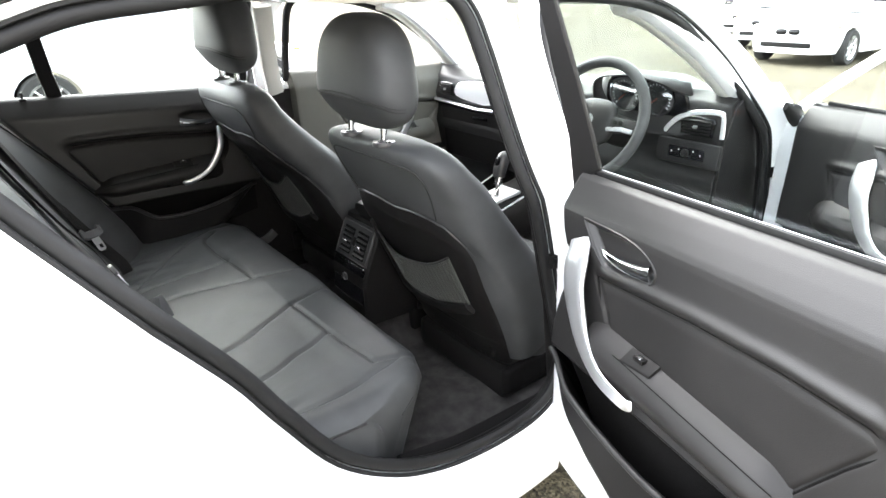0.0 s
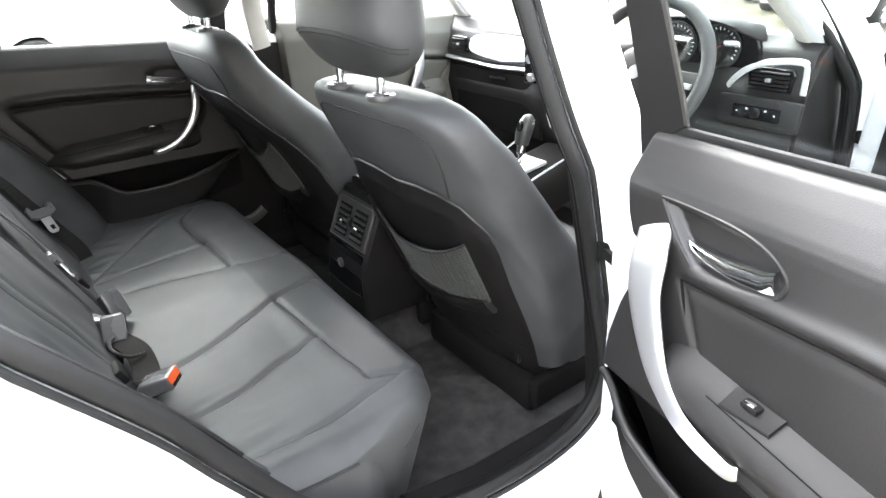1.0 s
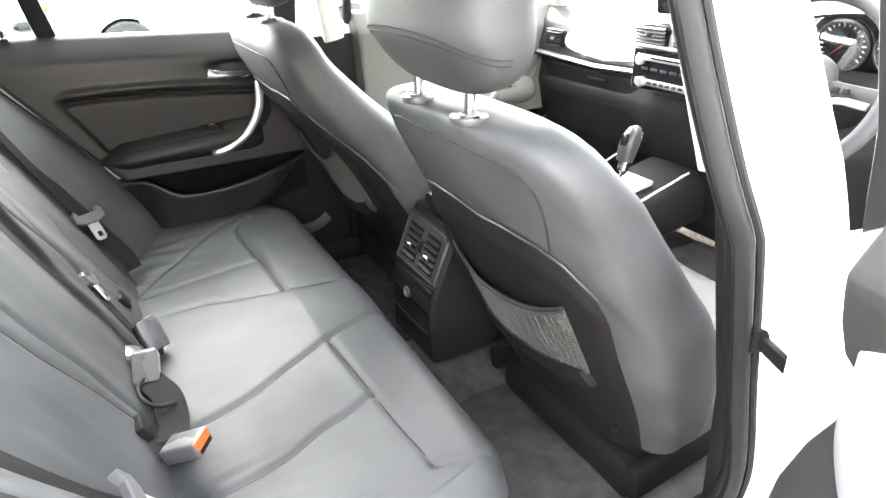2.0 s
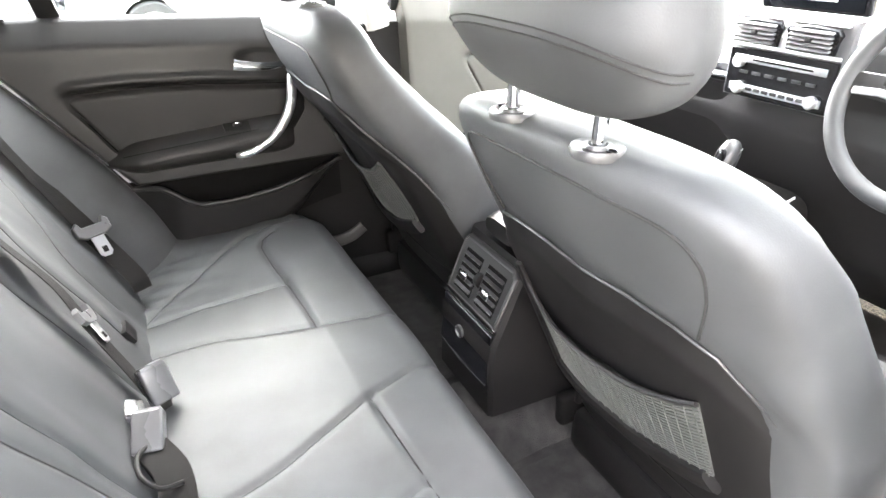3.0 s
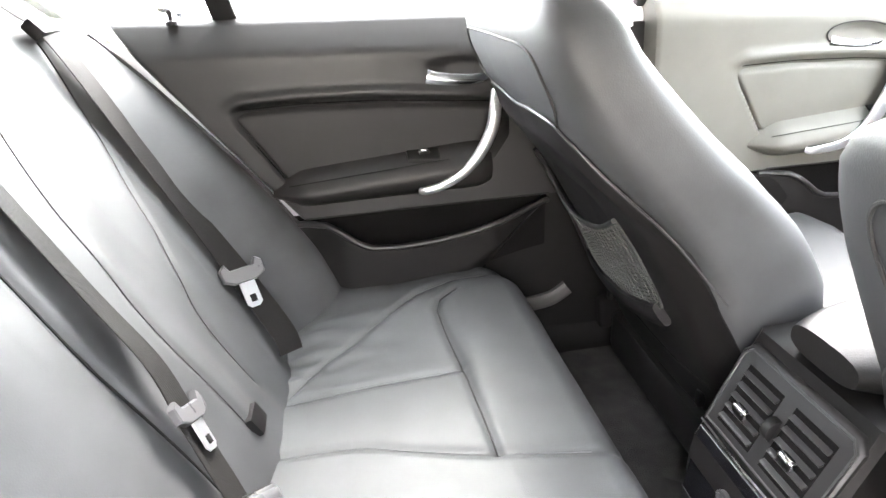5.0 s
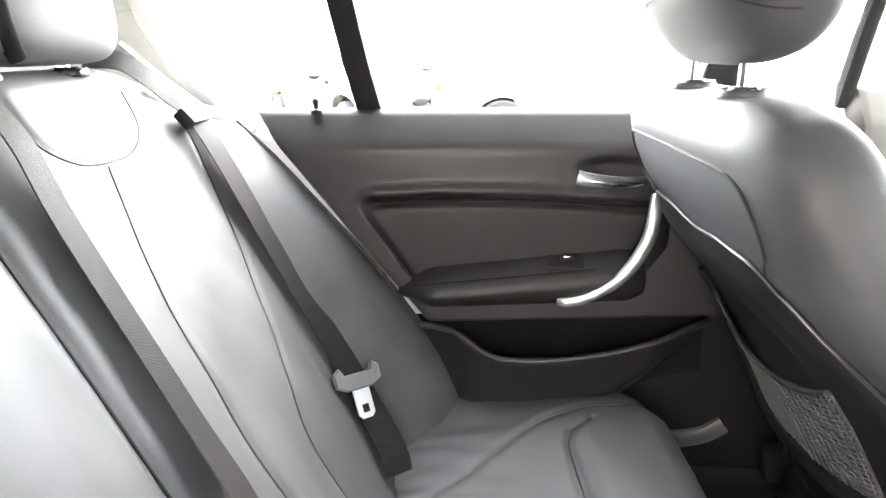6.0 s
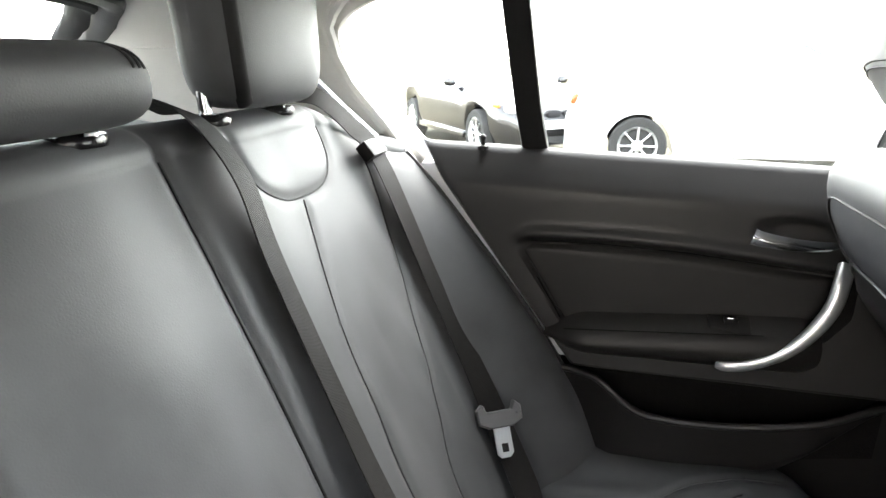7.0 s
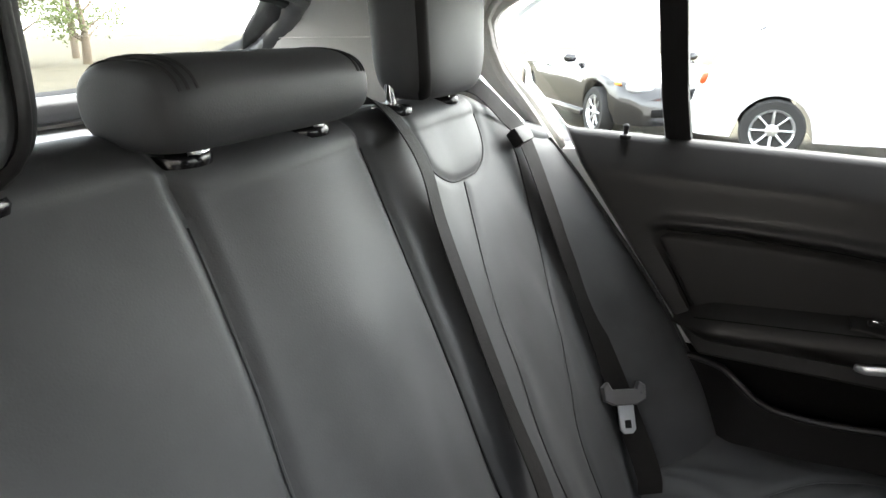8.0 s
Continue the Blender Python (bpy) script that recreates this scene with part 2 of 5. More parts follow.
def plate(bm, outline, f, depth, edge=0.003):
    """A flat piece: outline of (a, b), lifted by f(a, b, h) from h = 0 to depth, with a chamfered rim."""
    k = len(outline)
    area = sum(outline[i][0] * outline[(i + 1) % k][1] - outline[(i + 1) % k][0] * outline[i][1] for i in range(k))
    sgn = 1 if area > 0 else -1
    inner = []
    for i in range(k):
        (ax, ay), (bx, by), (cx, cy) = outline[i - 1], outline[i], outline[(i + 1) % k]
        d = Vector((cx - ax, cy - ay))
        d = d.normalized() if d.length > 1e-9 else Vector((1, 0))
        inner.append((bx - sgn * d.y * edge, by + sgn * d.x * edge))
    loft(bm, [[f(a, b, 0) for a, b in outline], [f(a, b, depth - edge) for a, b in outline], [f(a, b, depth) for a, b in inner]])


def one(fn, *a, **k):
    """A bmesh with one shape in it."""
    bm = bmesh.new()
    fn(bm, *a, **k)
    return bm


SEGMENTS = {}


def groove(p, lines, depth=0.006, width=0.006):
    """Depth of a stitched groove at the 2D point p, near any of the polylines."""
    key = id(lines)
    if key not in SEGMENTS:
        seg = [(*q, *r) for ln in lines for q, r in zip(ln, ln[1:])]
        arr = np.array(seg)
        SEGMENTS[key] = (arr[:, 0], arr[:, 1], arr[:, 2] - arr[:, 0], arr[:, 3] - arr[:, 1], lines)
    ax, ay, dx, dy, _ = SEGMENTS[key]
    px, py = p[0] - ax, p[1] - ay
    t = np.clip((px * dx + py * dy) / (dx * dx + dy * dy + 1e-12), 0, 1)
    d2 = float(np.min((px - t * dx) ** 2 + (py - t * dy) ** 2))
    return depth * math.exp(-d2 / width ** 2)


def smooth2(pts, n=6):
    return [(q.x, q.y) for q in spline([(a, b, 0) for a, b in pts], n)]


# ---------------------------------------------------------------- rear seat
def cushion_front(y):
    return table([(0, 0.945), (0.45, 0.94), (0.56, 0.93), (0.62, 0.905), (0.66, 0.865), (0.69, 0.80), (0.70, 0.74)], abs(y))


CUSHION_SEAMS = [smooth2(seam) for seam in (
    [(0.935, -0.09), (0.79, -0.138), (0.68, -0.18), (0.59, -0.21), (0.40, -0.235)], [(0.797, -0.345), (0.70, -0.36), (0.61, -0.385), (0.40, -0.40)],
    [(0.94, -0.545), (0.867, -0.577), (0.73, -0.605), (0.62, -0.605), (0.40, -0.57)], [(0.813, -0.551), (0.867, -0.577)],
    [(0.935, 0.07), (0.768, 0.107), (0.66, 0.15), (0.57, 0.19), (0.40, 0.215)], [(0.757, 0.32), (0.69, 0.325), (0.60, 0.335), (0.40, 0.345)],
    [(0.90, 0.575), (0.855, 0.598), (0.757, 0.584), (0.69, 0.555), (0.564, 0.455), (0.505, 0.415), (0.42, 0.30)])]
CUSHION_CUTS = [[(0.79, -0.138), (0.813, -0.551)], [(0.768, 0.107), (0.760, 0.30), (0.742, 0.50), (0.752, 0.53), (0.79, 0.555)]]


def cushion_top(x, y):
    a = abs(y)
    z = 0.590 - 0.13 * max(0.78 - x, 0)
    z += 0.035 * step(0.56, 0.66, a) * (1 - step(0.50, 0.75, x)) + 0.012 * step(0.42, 0.56, a)
    z -= 0.012 * math.exp(-((a - 0.37) / 0.13) ** 2) * (1 - step(0.74, 0.80, x))
    z += 0.008 * math.exp(-(y / 0.09) ** 2)
    z -= 0.05 * max((a - 0.64) / 0.06, 0) ** 2 * 0.5
    z -= groove((x, y), CUSHION_SEAMS, 0.0045, 0.008) + groove((x, y), CUSHION_CUTS, 0.0055, 0.0075)
    wr = step(0.72, 0.45, x) * step(0.30, 0.40, a) * (1 - step(0.52, 0.60, a))
    z += 0.009 * wr * noise.noise(Vector((x * 10, y * 38, 3))) + 0.002 * noise.noise(Vector((x * 14, y * 14, 0)))
    return z


def cushion(bm):
    def f(s, t):
        y = -0.70 + 1.40 * s
        xf = cushion_front(y)
        if t < 0.8:
            x = lerp(0.33, xf - 0.05, t / 0.8)
            return Vector((x, y, cushion_top(x, y)))
        z1 = cushion_top(xf - 0.05, y)
        q = (t - 0.8) / 0.2
        if q < 0.55:
            a = q / 0.55 * math.pi / 2
            return Vector((xf - 0.05 + 0.05 * math.sin(a), y, z1 - 0.055 * (1 - math.cos(a))))
        k = (q - 0.55) / 0.45
        return Vector((xf - 0.07 * k, y, lerp(z1 - 0.055, 0.34, k)))
    grid(bm, f, 280, 190)
    for s in (0.0, 1.0):
        rim = [f(s, j / 60) for j in range(61)]
        k = -1 if s == 0 else 1
        loft(bm, [rim, [Vector((q.x, q.y + k * 0.008, max(q.z - 0.012, 0.345))) for q in rim], [Vector((q.x - 0.01, q.y + k * 0.012, 0.33)) for q in rim]], loop=False)


def back_x(z):
    return 0.158 + 0.5 * (1.125 - z)


BACK_SEAMS = [smooth2([(0.234, 1.20), (0.241, 1.145), (0.285, 1.117), (0.35, 1.109), (0.406, 1.115), (0.450, 1.146), (0.46, 1.19)])]
for seam in ([(0.335, 1.105), (0.282, 1.007), (0.25, 0.917), (0.222, 0.776), (0.215, 0.60)],):
    BACK_SEAMS += [smooth2(seam), [(-a, b) for a, b in smooth2(seam)]]
BACK_SEAMS += [smooth2([(0.545, 1.12), (0.515, 1.02), (0.49, 0.953), (0.43, 0.86), (0.375, 0.79), (0.335, 0.70), (0.33, 0.6)])]
BACK_SPLITS = [smooth2([(0.139, 1.24), (0.134, 1.15), (0.125, 1.04), (0.104, 0.845), (0.09, 0.56)]), smooth2([(-0.116, 1.24), (-0.120, 1.15), (-0.130, 1.05), (-0.146, 0.96), (-0.16, 0.8), (-0.17, 0.56)])]


def back_point(y, z):
    """The face of the rear backrest."""
    a = abs(y)
    x = back_x(z)
    bulge = table([(0.55, 0.15), (0.68, 0.14), (0.787, 0.128), (0.909, 0.10), (1.03, 0.068), (1.107, 0.04), (1.17, 0.0)], z)
    x += bulge * step(0.49, 0.655, a)
    x += (0.012 if y > 0 else 0.006) * math.exp(-((a - 0.23) / 0.07) ** 2) + 0.010 * math.exp(-((y - 0.40) / 0.05) ** 2) * step(1.0, 0.8, z) + 0.012 * math.exp(-(y / 0.08) ** 2)
    x += 0.005 * step(0.22, 0.30, y) * (1 - step(0.40, 0.47, y)) * step(1.10, 1.14, z)
    x -= groove((y, z), BACK_SEAMS, 0.004, 0.007) + groove((y, z), BACK_SPLITS, 0.008, 0.0075)
    x += 0.0045 * noise.noise(Vector((y * 20, z * 8, 5))) * step(1.1, 0.9, z) + 0.002 * noise.noise(Vector((y * 12, z * 12, 1)))
    return Vector((x, y, z))


def backrest(bm):
    def f(s, t):
        y = -0.665 + 1.33 * s
        zt = 1.188 + 0.02 * step(-0.09, -0.15, y) - 0.068 * step(0.44, 0.66, abs(y))
        if t < 0.8:
            return back_point(y, lerp(0.52, zt, t / 0.8))
        q = (t - 0.8) / 0.2
        p = back_point(y, zt)
        if q < 0.5:
            a = q / 0.5 * math.pi / 2
            return Vector((p.x - 0.045 * (1 - math.cos(a)), y, p.z + 0.03 * math.sin(a)))
        return Vector((p.x - 0.045 - 0.07 * (q - 0.5) / 0.5, y, p.z + 0.03 - 0.012 * (q - 0.5) / 0.5))
    grid(bm, f, 330, 200, back=(-0.07, 0, -0.02))


rear_seat = thing("rear_seat", "black leather rear bench seat with stitched panels and split backrest", "car seat")
rear_cushion = part("seat_cushion", one(cushion), LEATHER, rear_seat, "wide black leather cushion, creased at the back")
rear_back = part("backrest", one(backrest), LEATHER, rear_seat)


def piping(name, pts, parent, r=0.0022, mat=THREAD):
    part(name, one(tube, pts, r, 6), mat, parent)


for split in BACK_SPLITS[:1]:
    piping("split_line", [back_point(y, z) + Vector((0.001, 0, 0)) for y, z in split if 0.58 < z < 1.2], rear_back, 0.0018, HARD)
piping("split_line", [back_point(y, z) + Vector((0.0012, 0, 0)) for y, z in BACK_SPLITS[1] if 0.58 < z < 1.17], rear_back, 0.0016, LEATHER)
for seam in BACK_SEAMS:
    piping("seam", [back_point(y, z) + Vector((0.0006, 0, 0)) for y, z in seam if 0.6 < z < 1.19], rear_back, 0.0013)
for seam in CUSHION_SEAMS:
    piping("seam", [Vector((x, y, cushion_top(x, y) + 0.0004)) for x, y in seam if x < cushion_front(y) - 0.05], rear_cushion, 0.0013, LEATHER)
for seam in CUSHION_CUTS:
    piping("seam", [Vector((lerp(p[0], q[0], k / 12), lerp(p[1], q[1], k / 12), cushion_top(lerp(p[0], q[0], k / 12), lerp(p[1], q[1], k / 12)) + 0.0004)) for p, q in zip(seam, seam[1:]) for k in range(13)], rear_cushion, 0.0015, HARD)
for s in (-1, 1):
    piping("piping", spline([back_point(s * 0.664, z) + Vector((0.002, 0, 0)) for z in (1.12, 1.06, 0.98, 0.9, 0.82, 0.74, 0.66)], 6), rear_back, 0.004, SOFT)
    edge = [Vector((x, s * 0.703, cushion_top(x, s * 0.70) - 0.004)) for x in (0.46, 0.55, 0.64, 0.70)]
    piping("piping", spline(edge, 6), rear_cushion, 0.003)


def pad(bm, w, d, h, lean, n=48, m=26, p=2.7, q=None, taper=0.05, tuck=0.0):
    """A padded headrest: half width w, half depth d, half height h, leaning by lean; tuck draws its rear in below the seam."""
    q = q or p
    rings = []
    for i in range(m + 1):
        v = math.sin((-1 + 2 * i / m) * math.pi / 2)
        f = max(max(1 - abs(v) ** q, 0.0) ** (1 / q), 0.02)
        rings.append([Vector((b * (0.55 + 0.45 * f) * (tucked(v, tuck) if b < 0 else 1) + lean * v * h, a, v * h)) for a, b in sring(n, w * f * (1 + taper * (v + 0.3) * (1 + 0.6 * v)), d * f, p)])
    loft(bm, rings)


def tucked(v, tuck):
    return 1 - tuck * min(max((-0.42 - v) / 0.5, 0), 1)


def headrest(parent, x, y, z, w, d, h, lean, gap, rise, ring_mat=GLOSS, seams=True, label="", p=3.0, q=None, dx=0.0, dy=0.0, taper=0.05, tuck=0.0):
    """Posts, collars, pad and its stitched seams; (x, y, z) is between the collars, (dx, dy) shifts the pad."""
    q = q or p
    head = part("headrest", one(pad, w, d, h, lean, m=40, p=p, q=q, taper=taper, tuck=tuck), LEATHER, parent, label)
    head.location = (x + dx + lean * (rise + h), y + dy, z + rise + h)
    for s in (-1, 1):
        part("post", one(tube, [(x, y + s * gap, z - 0.02), (x + lean * (rise + 0.03), y + s * gap, z + rise + 0.03)], 0.0075, 12, up=(1, 0, 0)), CHROME, parent)
        collar = part("collar", one(lathe, [(0.0085, 0.002), (0.0105, 0.0075), (0.0135, 0.008), (0.015, 0.0045), (0.020, 0.0045), (0.0255, 0.006), (0.0275, 0.002), (0.0265, -0.004)], n=32), ring_mat, parent)
        collar.location = (x, y + s * gap, z)
        part("button", one(lathe, [(0.0055, 0.0), (0.0055, 0.003), (0.0035, 0.0045), (0.001, 0.0045)], n=12), GLOSS, collar).location = (0.0, s * 0.0205, 0.004)
    if seams:
        for k in (0.0, 0.012):
            pts = []
            for i in range(41):
                a = math.cos(math.pi * i / 40)
                v = -0.40 + k * 5 - 0.20 * abs(a) ** 3
                f = max(1 - abs(v) ** q, 0.02) ** (1 / q)
                b = d * f * (max(1 - abs(a) ** p, 0.0) ** (1 / p)) * (0.55 + 0.45 * f) * tucked(v, tuck)
                pts.append((-b * 1.008 + lean * v * h, a * w * f * (1 + taper * (v + 0.3) * (1 + 0.6 * v)) * 1.003, v * h))
            part("seam", one(tube, pts, 0.001, 5), THREAD, head)
    return head


# headrests of the rear seat: two tall outer ones and a low middle one
for s in (-1, 1):
    h = headrest(rear_seat, 0.100, s * 0.320, 1.212, 0.118, 0.046, 0.105, -0.03, 0.072, 0.010, seams=False, label="black leather outer headrest with a dark side strip", p=3.4, q=5, dx=0.012, dy=0.029 if s > 0 else -0.003)
    strip = []
    for i in range(25):
        v = -0.93 + 1.86 * i / 24
        f = max(1 - abs(v) ** 5, 0.02) ** 0.2
        a = -s * 0.84
        b = (1 - abs(a) ** 3.4) ** (1 / 3.4)
        strip.append((0.046 * f * b * (0.55 + 0.45 * f) - 0.03 * v * 0.105 - 0.0005, a * 0.118 * f * (1 + 0.05 * (v + 0.3) * (1 + 0.6 * v)), v * 0.105))
    part("side_strip", one(tube, strip, 0.0095, 8, 0.0035, up=(1, -s, 0)), HARD, h, "dark strip down the headrest's inner edge")
def bolster(bm, w, d, h):
    """A lying padded roll: half length w, half depth d, half height h."""
    rings = []
    for i in range(41):
        k = math.sin((-1 + 2 * i / 40) * math.pi / 2)
        f = max((1 - abs(k) ** 7) ** (1 / 7) if abs(k) < 1 else 0, 0.05)
        rings.append([Vector((a * (0.5 + 0.5 * f) if f > 0.06 else a * 0.3, k * w, b * f)) for a, b in sring(40, d, h, 2.7)])
    loft(bm, rings)


mid_head = part("headrest", one(bolster, 0.124, 0.054, 0.036), LEATHER, rear_seat, "low black leather middle headrest with stitched ends")
mid_head.location = (0.112, -0.020, 1.258)
for s in (-1, 1):
    part("post", one(tube, [(0.10, -0.012 + s * 0.08, 1.19), (0.10, -0.012 + s * 0.08, 1.24)], 0.0075, 12, up=(1, 0, 0)), CHROME, rear_seat)
    collar = part("collar", one(lathe, [(0.0085, 0.002), (0.0105, 0.0075), (0.0135, 0.008), (0.015, 0.0045), (0.020, 0.0045), (0.0255, 0.006), (0.0275, 0.002), (0.0265, -0.004)], n=32), GLOSS, rear_seat)
    collar.location = (0.10, -0.012 + s * 0.08, 1.213)
    part("button", one(lathe, [(0.0055, 0.0), (0.0055, 0.004), (0.0035, 0.006), (0.001, 0.006)], n=12), SATIN, collar).location = (0.0205, 0.0, 0.004)
    for k in (0.80, 0.86, 0.91):
        f = (1 - k ** 7) ** (1 / 7)
        arc = [(math.copysign(abs(math.cos(a)) ** (2 / 2.7), math.cos(a)) * 0.054 * (0.5 + 0.5 * f) * 1.004, s * k * 0.124, math.copysign(abs(math.sin(a)) ** (2 / 2.7), math.sin(a)) * 0.036 * f * 1.006) for a in [0.3 + i * 0.12 for i in range(20)]]
        part("end_seam", one(tube, arc, 0.0013, 5), THREAD, mid_head)


piping("seam", [Vector((cushion_front(y) - 0.002, y, cushion_top(cushion_front(y) - 0.05, y) - 0.050)) for y in [-0.69 + 0.02 * i for i in range(70)]], rear_cushion, 0.0014, HARD)


# ---------------------------------------------------------------- seat belts
def strap(bm, pts, width=0.046, n=10, face=None):
    """A flat belt along pts; face gives the way that it faces, or two ways between which it turns."""
    pts = spline(pts, n)
    k = len(pts)
    rows = []
    for i, q in enumerate(pts):
        d = (pts[min(i + 1, k - 1)] - pts[max(i - 1, 0)]).normalized()
        nor = Vector(face[0]).lerp(Vector(face[1]), step(0.45, 0.8, i / (k - 1))) if len(face) == 2 else Vector(face)
        side = d.cross(nor).normalized()
        nor = side.cross(d).normalized()
        h = width / 2
        rows.append([q + side * a + nor * b for a, b in ((-h, 0), (-h * 0.96, 0.0009), (0, 0.0012), (h * 0.96, 0.0009), (h, 0), (h * 0.96, -0.0009), (0, -0.0012), (-h * 0.96, -0.0009))])
    loft(bm, rows)


def tongue(parent, at, way, face, size=1.2):
    """The steel tongue in its grey moulded grip, lying along way."""
    d, f = Vector(way).normalized(), Vector(face).normalized()
    s = d.cross(f).normalized()
    f = s.cross(d).normalized()
    m = Matrix.Translation(at) @ Matrix((s, d, f)).transposed().to_4x4() @ Matrix.Scale(size, 4)
    bm = bmesh.new()
    plate(bm, [(-0.035, -0.004), (-0.036, 0.016), (-0.026, 0.024), (-0.020, 0.012), (0.020, 0.012), (0.026, 0.024), (0.036, 0.016), (0.035, -0.004), (0.018, -0.012), (-0.018, -0.012)],
          lambda a, b, h: m @ Vector((a, -b, h - 0.002)), 0.010, 0.002)
    grip = part("tongue_grip", bm, GRIP, parent, "grey plastic belt tongue grip")
    bm = bmesh.new()
    outer = [(-0.013, 0.006), (-0.013, 0.048), (-0.007, 0.054), (0.007, 0.054), (0.013, 0.048), (0.013, 0.006)]
    plate(bm, outer, lambda a, b, h: m @ Vector((a, b, h + 0.002)), 0.003, 0.0008)
    steel = part("tongue_plate", bm, SATIN, grip)
    part("slot", one(box, (0.010, 0.012, 0.0015), m @ Matrix.Translation((0, 0.040, 0.0055)), 0.0004), HARD, steel)


def belt(label, pts, at, way, face, size=1.2):
    t = thing("seat_belt", label, "seat belt", "rear seat belts")
    part("webbing", one(strap, pts, face=face), BELT, t)
    tongue(t, at, way, face[1] if len(face) == 2 else face, size)
    return t


outer_belt = belt("dark grey seat belt with steel tongue hanging down the outer backrest",
                  [(0.06, 0.50, 1.232), (0.105, 0.515, 1.222), (0.150, 0.53, 1.180), (0.190, 0.545, 1.125), (0.275, 0.535, 0.94), (0.356, 0.522, 0.775), (0.402, 0.50, 0.69), (0.455, 0.455, 0.61), (0.465, 0.44, 0.575)],
                  (0.398, 0.497, 0.712), (0.03, -0.05, -0.09), ((1, -0.15, 0.5), (0.6, -0.75, 0.45)), 1.12)
part("belt_guide", one(box, (0.030, 0.062, 0.022), pose(0.176, 0.548, 1.140, 0, 52, 0), 0.006), HARD, outer_belt)
belt("dark grey middle seat belt running down the backrest to its buckle",
                   [(0.06, 0.20, 1.232), (0.115, 0.20, 1.225), (0.170, 0.197, 1.165), (0.205, 0.192, 1.07), (0.30, 0.165, 0.88), (0.362, 0.135, 0.785), (0.395, 0.104, 0.71), (0.437, 0.062, 0.63), (0.452, 0.05, 0.59)],
                   (0.393, 0.112, 0.722), (0.05, -0.05, -0.1), ((1, 0.25, 0.5), (1, 0.05, 0.5)), 0.95)
belt("dark grey seat belt hanging down the backrest beside the open door",
                  [(0.06, -0.50, 1.232), (0.105, -0.515, 1.222), (0.150, -0.53, 1.180), (0.190, -0.545, 1.125), (0.285, -0.545, 0.94), (0.375, -0.53, 0.775), (0.425, -0.51, 0.69), (0.47, -0.47, 0.61), (0.48, -0.45, 0.575)],
                  (0.422, -0.51, 0.712), (0.045, 0.025, -0.09), (1, 0.15, 0.5))


def buckle(label, m, button=None, stalk=True):
    t = thing("belt_buckle", label, "belt buckle", "belt buckles", m)
    part("housing", one(box, (0.068, 0.046, 0.030), None, 0.006, 3), GRIP, t)
    part("mouth", one(box, (0.002, 0.034, 0.007), Matrix.Translation((0.0345, 0, -0.008)), 0.0005), HARD, t)
    part("press_button", one(box, (0.016, 0.040, 0.018), Matrix.Translation((0.0285, 0, 0.005)), 0.003), button or GRIP, t)
    if stalk:
        part("stalk", one(strap, [(-0.02, 0, 0), (-0.05, 0.004, -0.012), (-0.075, 0.010, -0.03)], width=0.026, face=(0, 0, 1)), BELT, t)
    return t


buckle("grey buckle standing upright at the back of the cushion", pose(0.472, 0.040, 0.607, 0, -62, 115))
buckle("grey buckle lying on the cushion", pose(0.452, -0.075, 0.605, 0, -30, 80))
buckle("grey buckle with an orange-red press button on a short strap", pose(0.487, -0.305, 0.592, 0, -20, -35), RED)
buckle("small dark buckle sunk at the back of the cushion", pose(0.425, -0.02, 0.585, 0, -70, 0))
loop_strap = thing("buckle_strap", "short looped black strap of a belt buckle", "belt strap")
part("cable", one(tube, spline([(0.452, -0.095, 0.602), (0.434, -0.122, 0.606), (0.436, -0.160, 0.604), (0.458, -0.188, 0.598), (0.488, -0.185, 0.592)], 8), 0.0038, 8), HARD, loop_strap)
part("webbing", one(strap, [(0.452, -0.10, 0.598), (0.475, -0.155, 0.592), (0.478, -0.22, 0.585), (0.47, -0.275, 0.588)], face=(0, 0, 1), width=0.05), BELT, loop_strap)
for s in (-1, 1):
    iso = thing("isofix_cover", "small dark plastic anchor cover between cushion and backrest", "anchor cover", "anchor covers", pose(0.432, s * 0.235, 0.60, 0, -25, 0))
    part("cover", one(box, (0.016, 0.045, 0.034), None, 0.004), HARD, iso)


# ---------------------------------------------------------------- front seats
K, NF, O = Vector((-0.4104, 0, 0.9119)), Vector((0.9119, 0, 0.4104)), Vector((1.2138, 0, 0.45))


def seat_width(h):
    return table([(0, 0.245), (0.1, 0.266), (0.25, 0.278), (0.40, 0.282), (0.50, 0.280), (0.57, 0.277), (0.62, 0.268), (0.66, 0.255), (0.685, 0.236), (0.70, 0.212), (0.712, 0.17)], h)


BOW, LIFT, SPREAD = [0.0], [0.0], [0.0]


def bowed(h):
    """How far the upper backrest arches to the rear."""
    return BOW[0] * table([(0.26, 0), (0.34, 0.12), (0.41, 0.36), (0.487, 0.75), (0.54, 0.95), (0.58, 1), (0.63, 0.97), (0.68, 0.8), (0.712, 0.65)], h)


def seat_rear(h):
    return -bowed(h) + table([(0, 0.0), (0.40, 0.0), (0.55, -0.006), (0.65, -0.010), (0.685, -0.008), (0.70, 0.0), (0.708, 0.010), (0.712, 0.022)], h)


def seat_front(h):
    return -bowed(h) + table([(0, 0.18), (0.2, 0.215), (0.29, 0.20), (0.36, 0.178), (0.46, 0.155), (0.55, 0.137), (0.62, 0.120), (0.68, 0.108), (0.70, 0.100), (0.712, 0.088)], h)


def top_tilt(h, d):
    """The top of the backrest lies level, not square to its lean."""
    return h - 0.45 * max(d, 0) * step(0.52, 0.70, h)


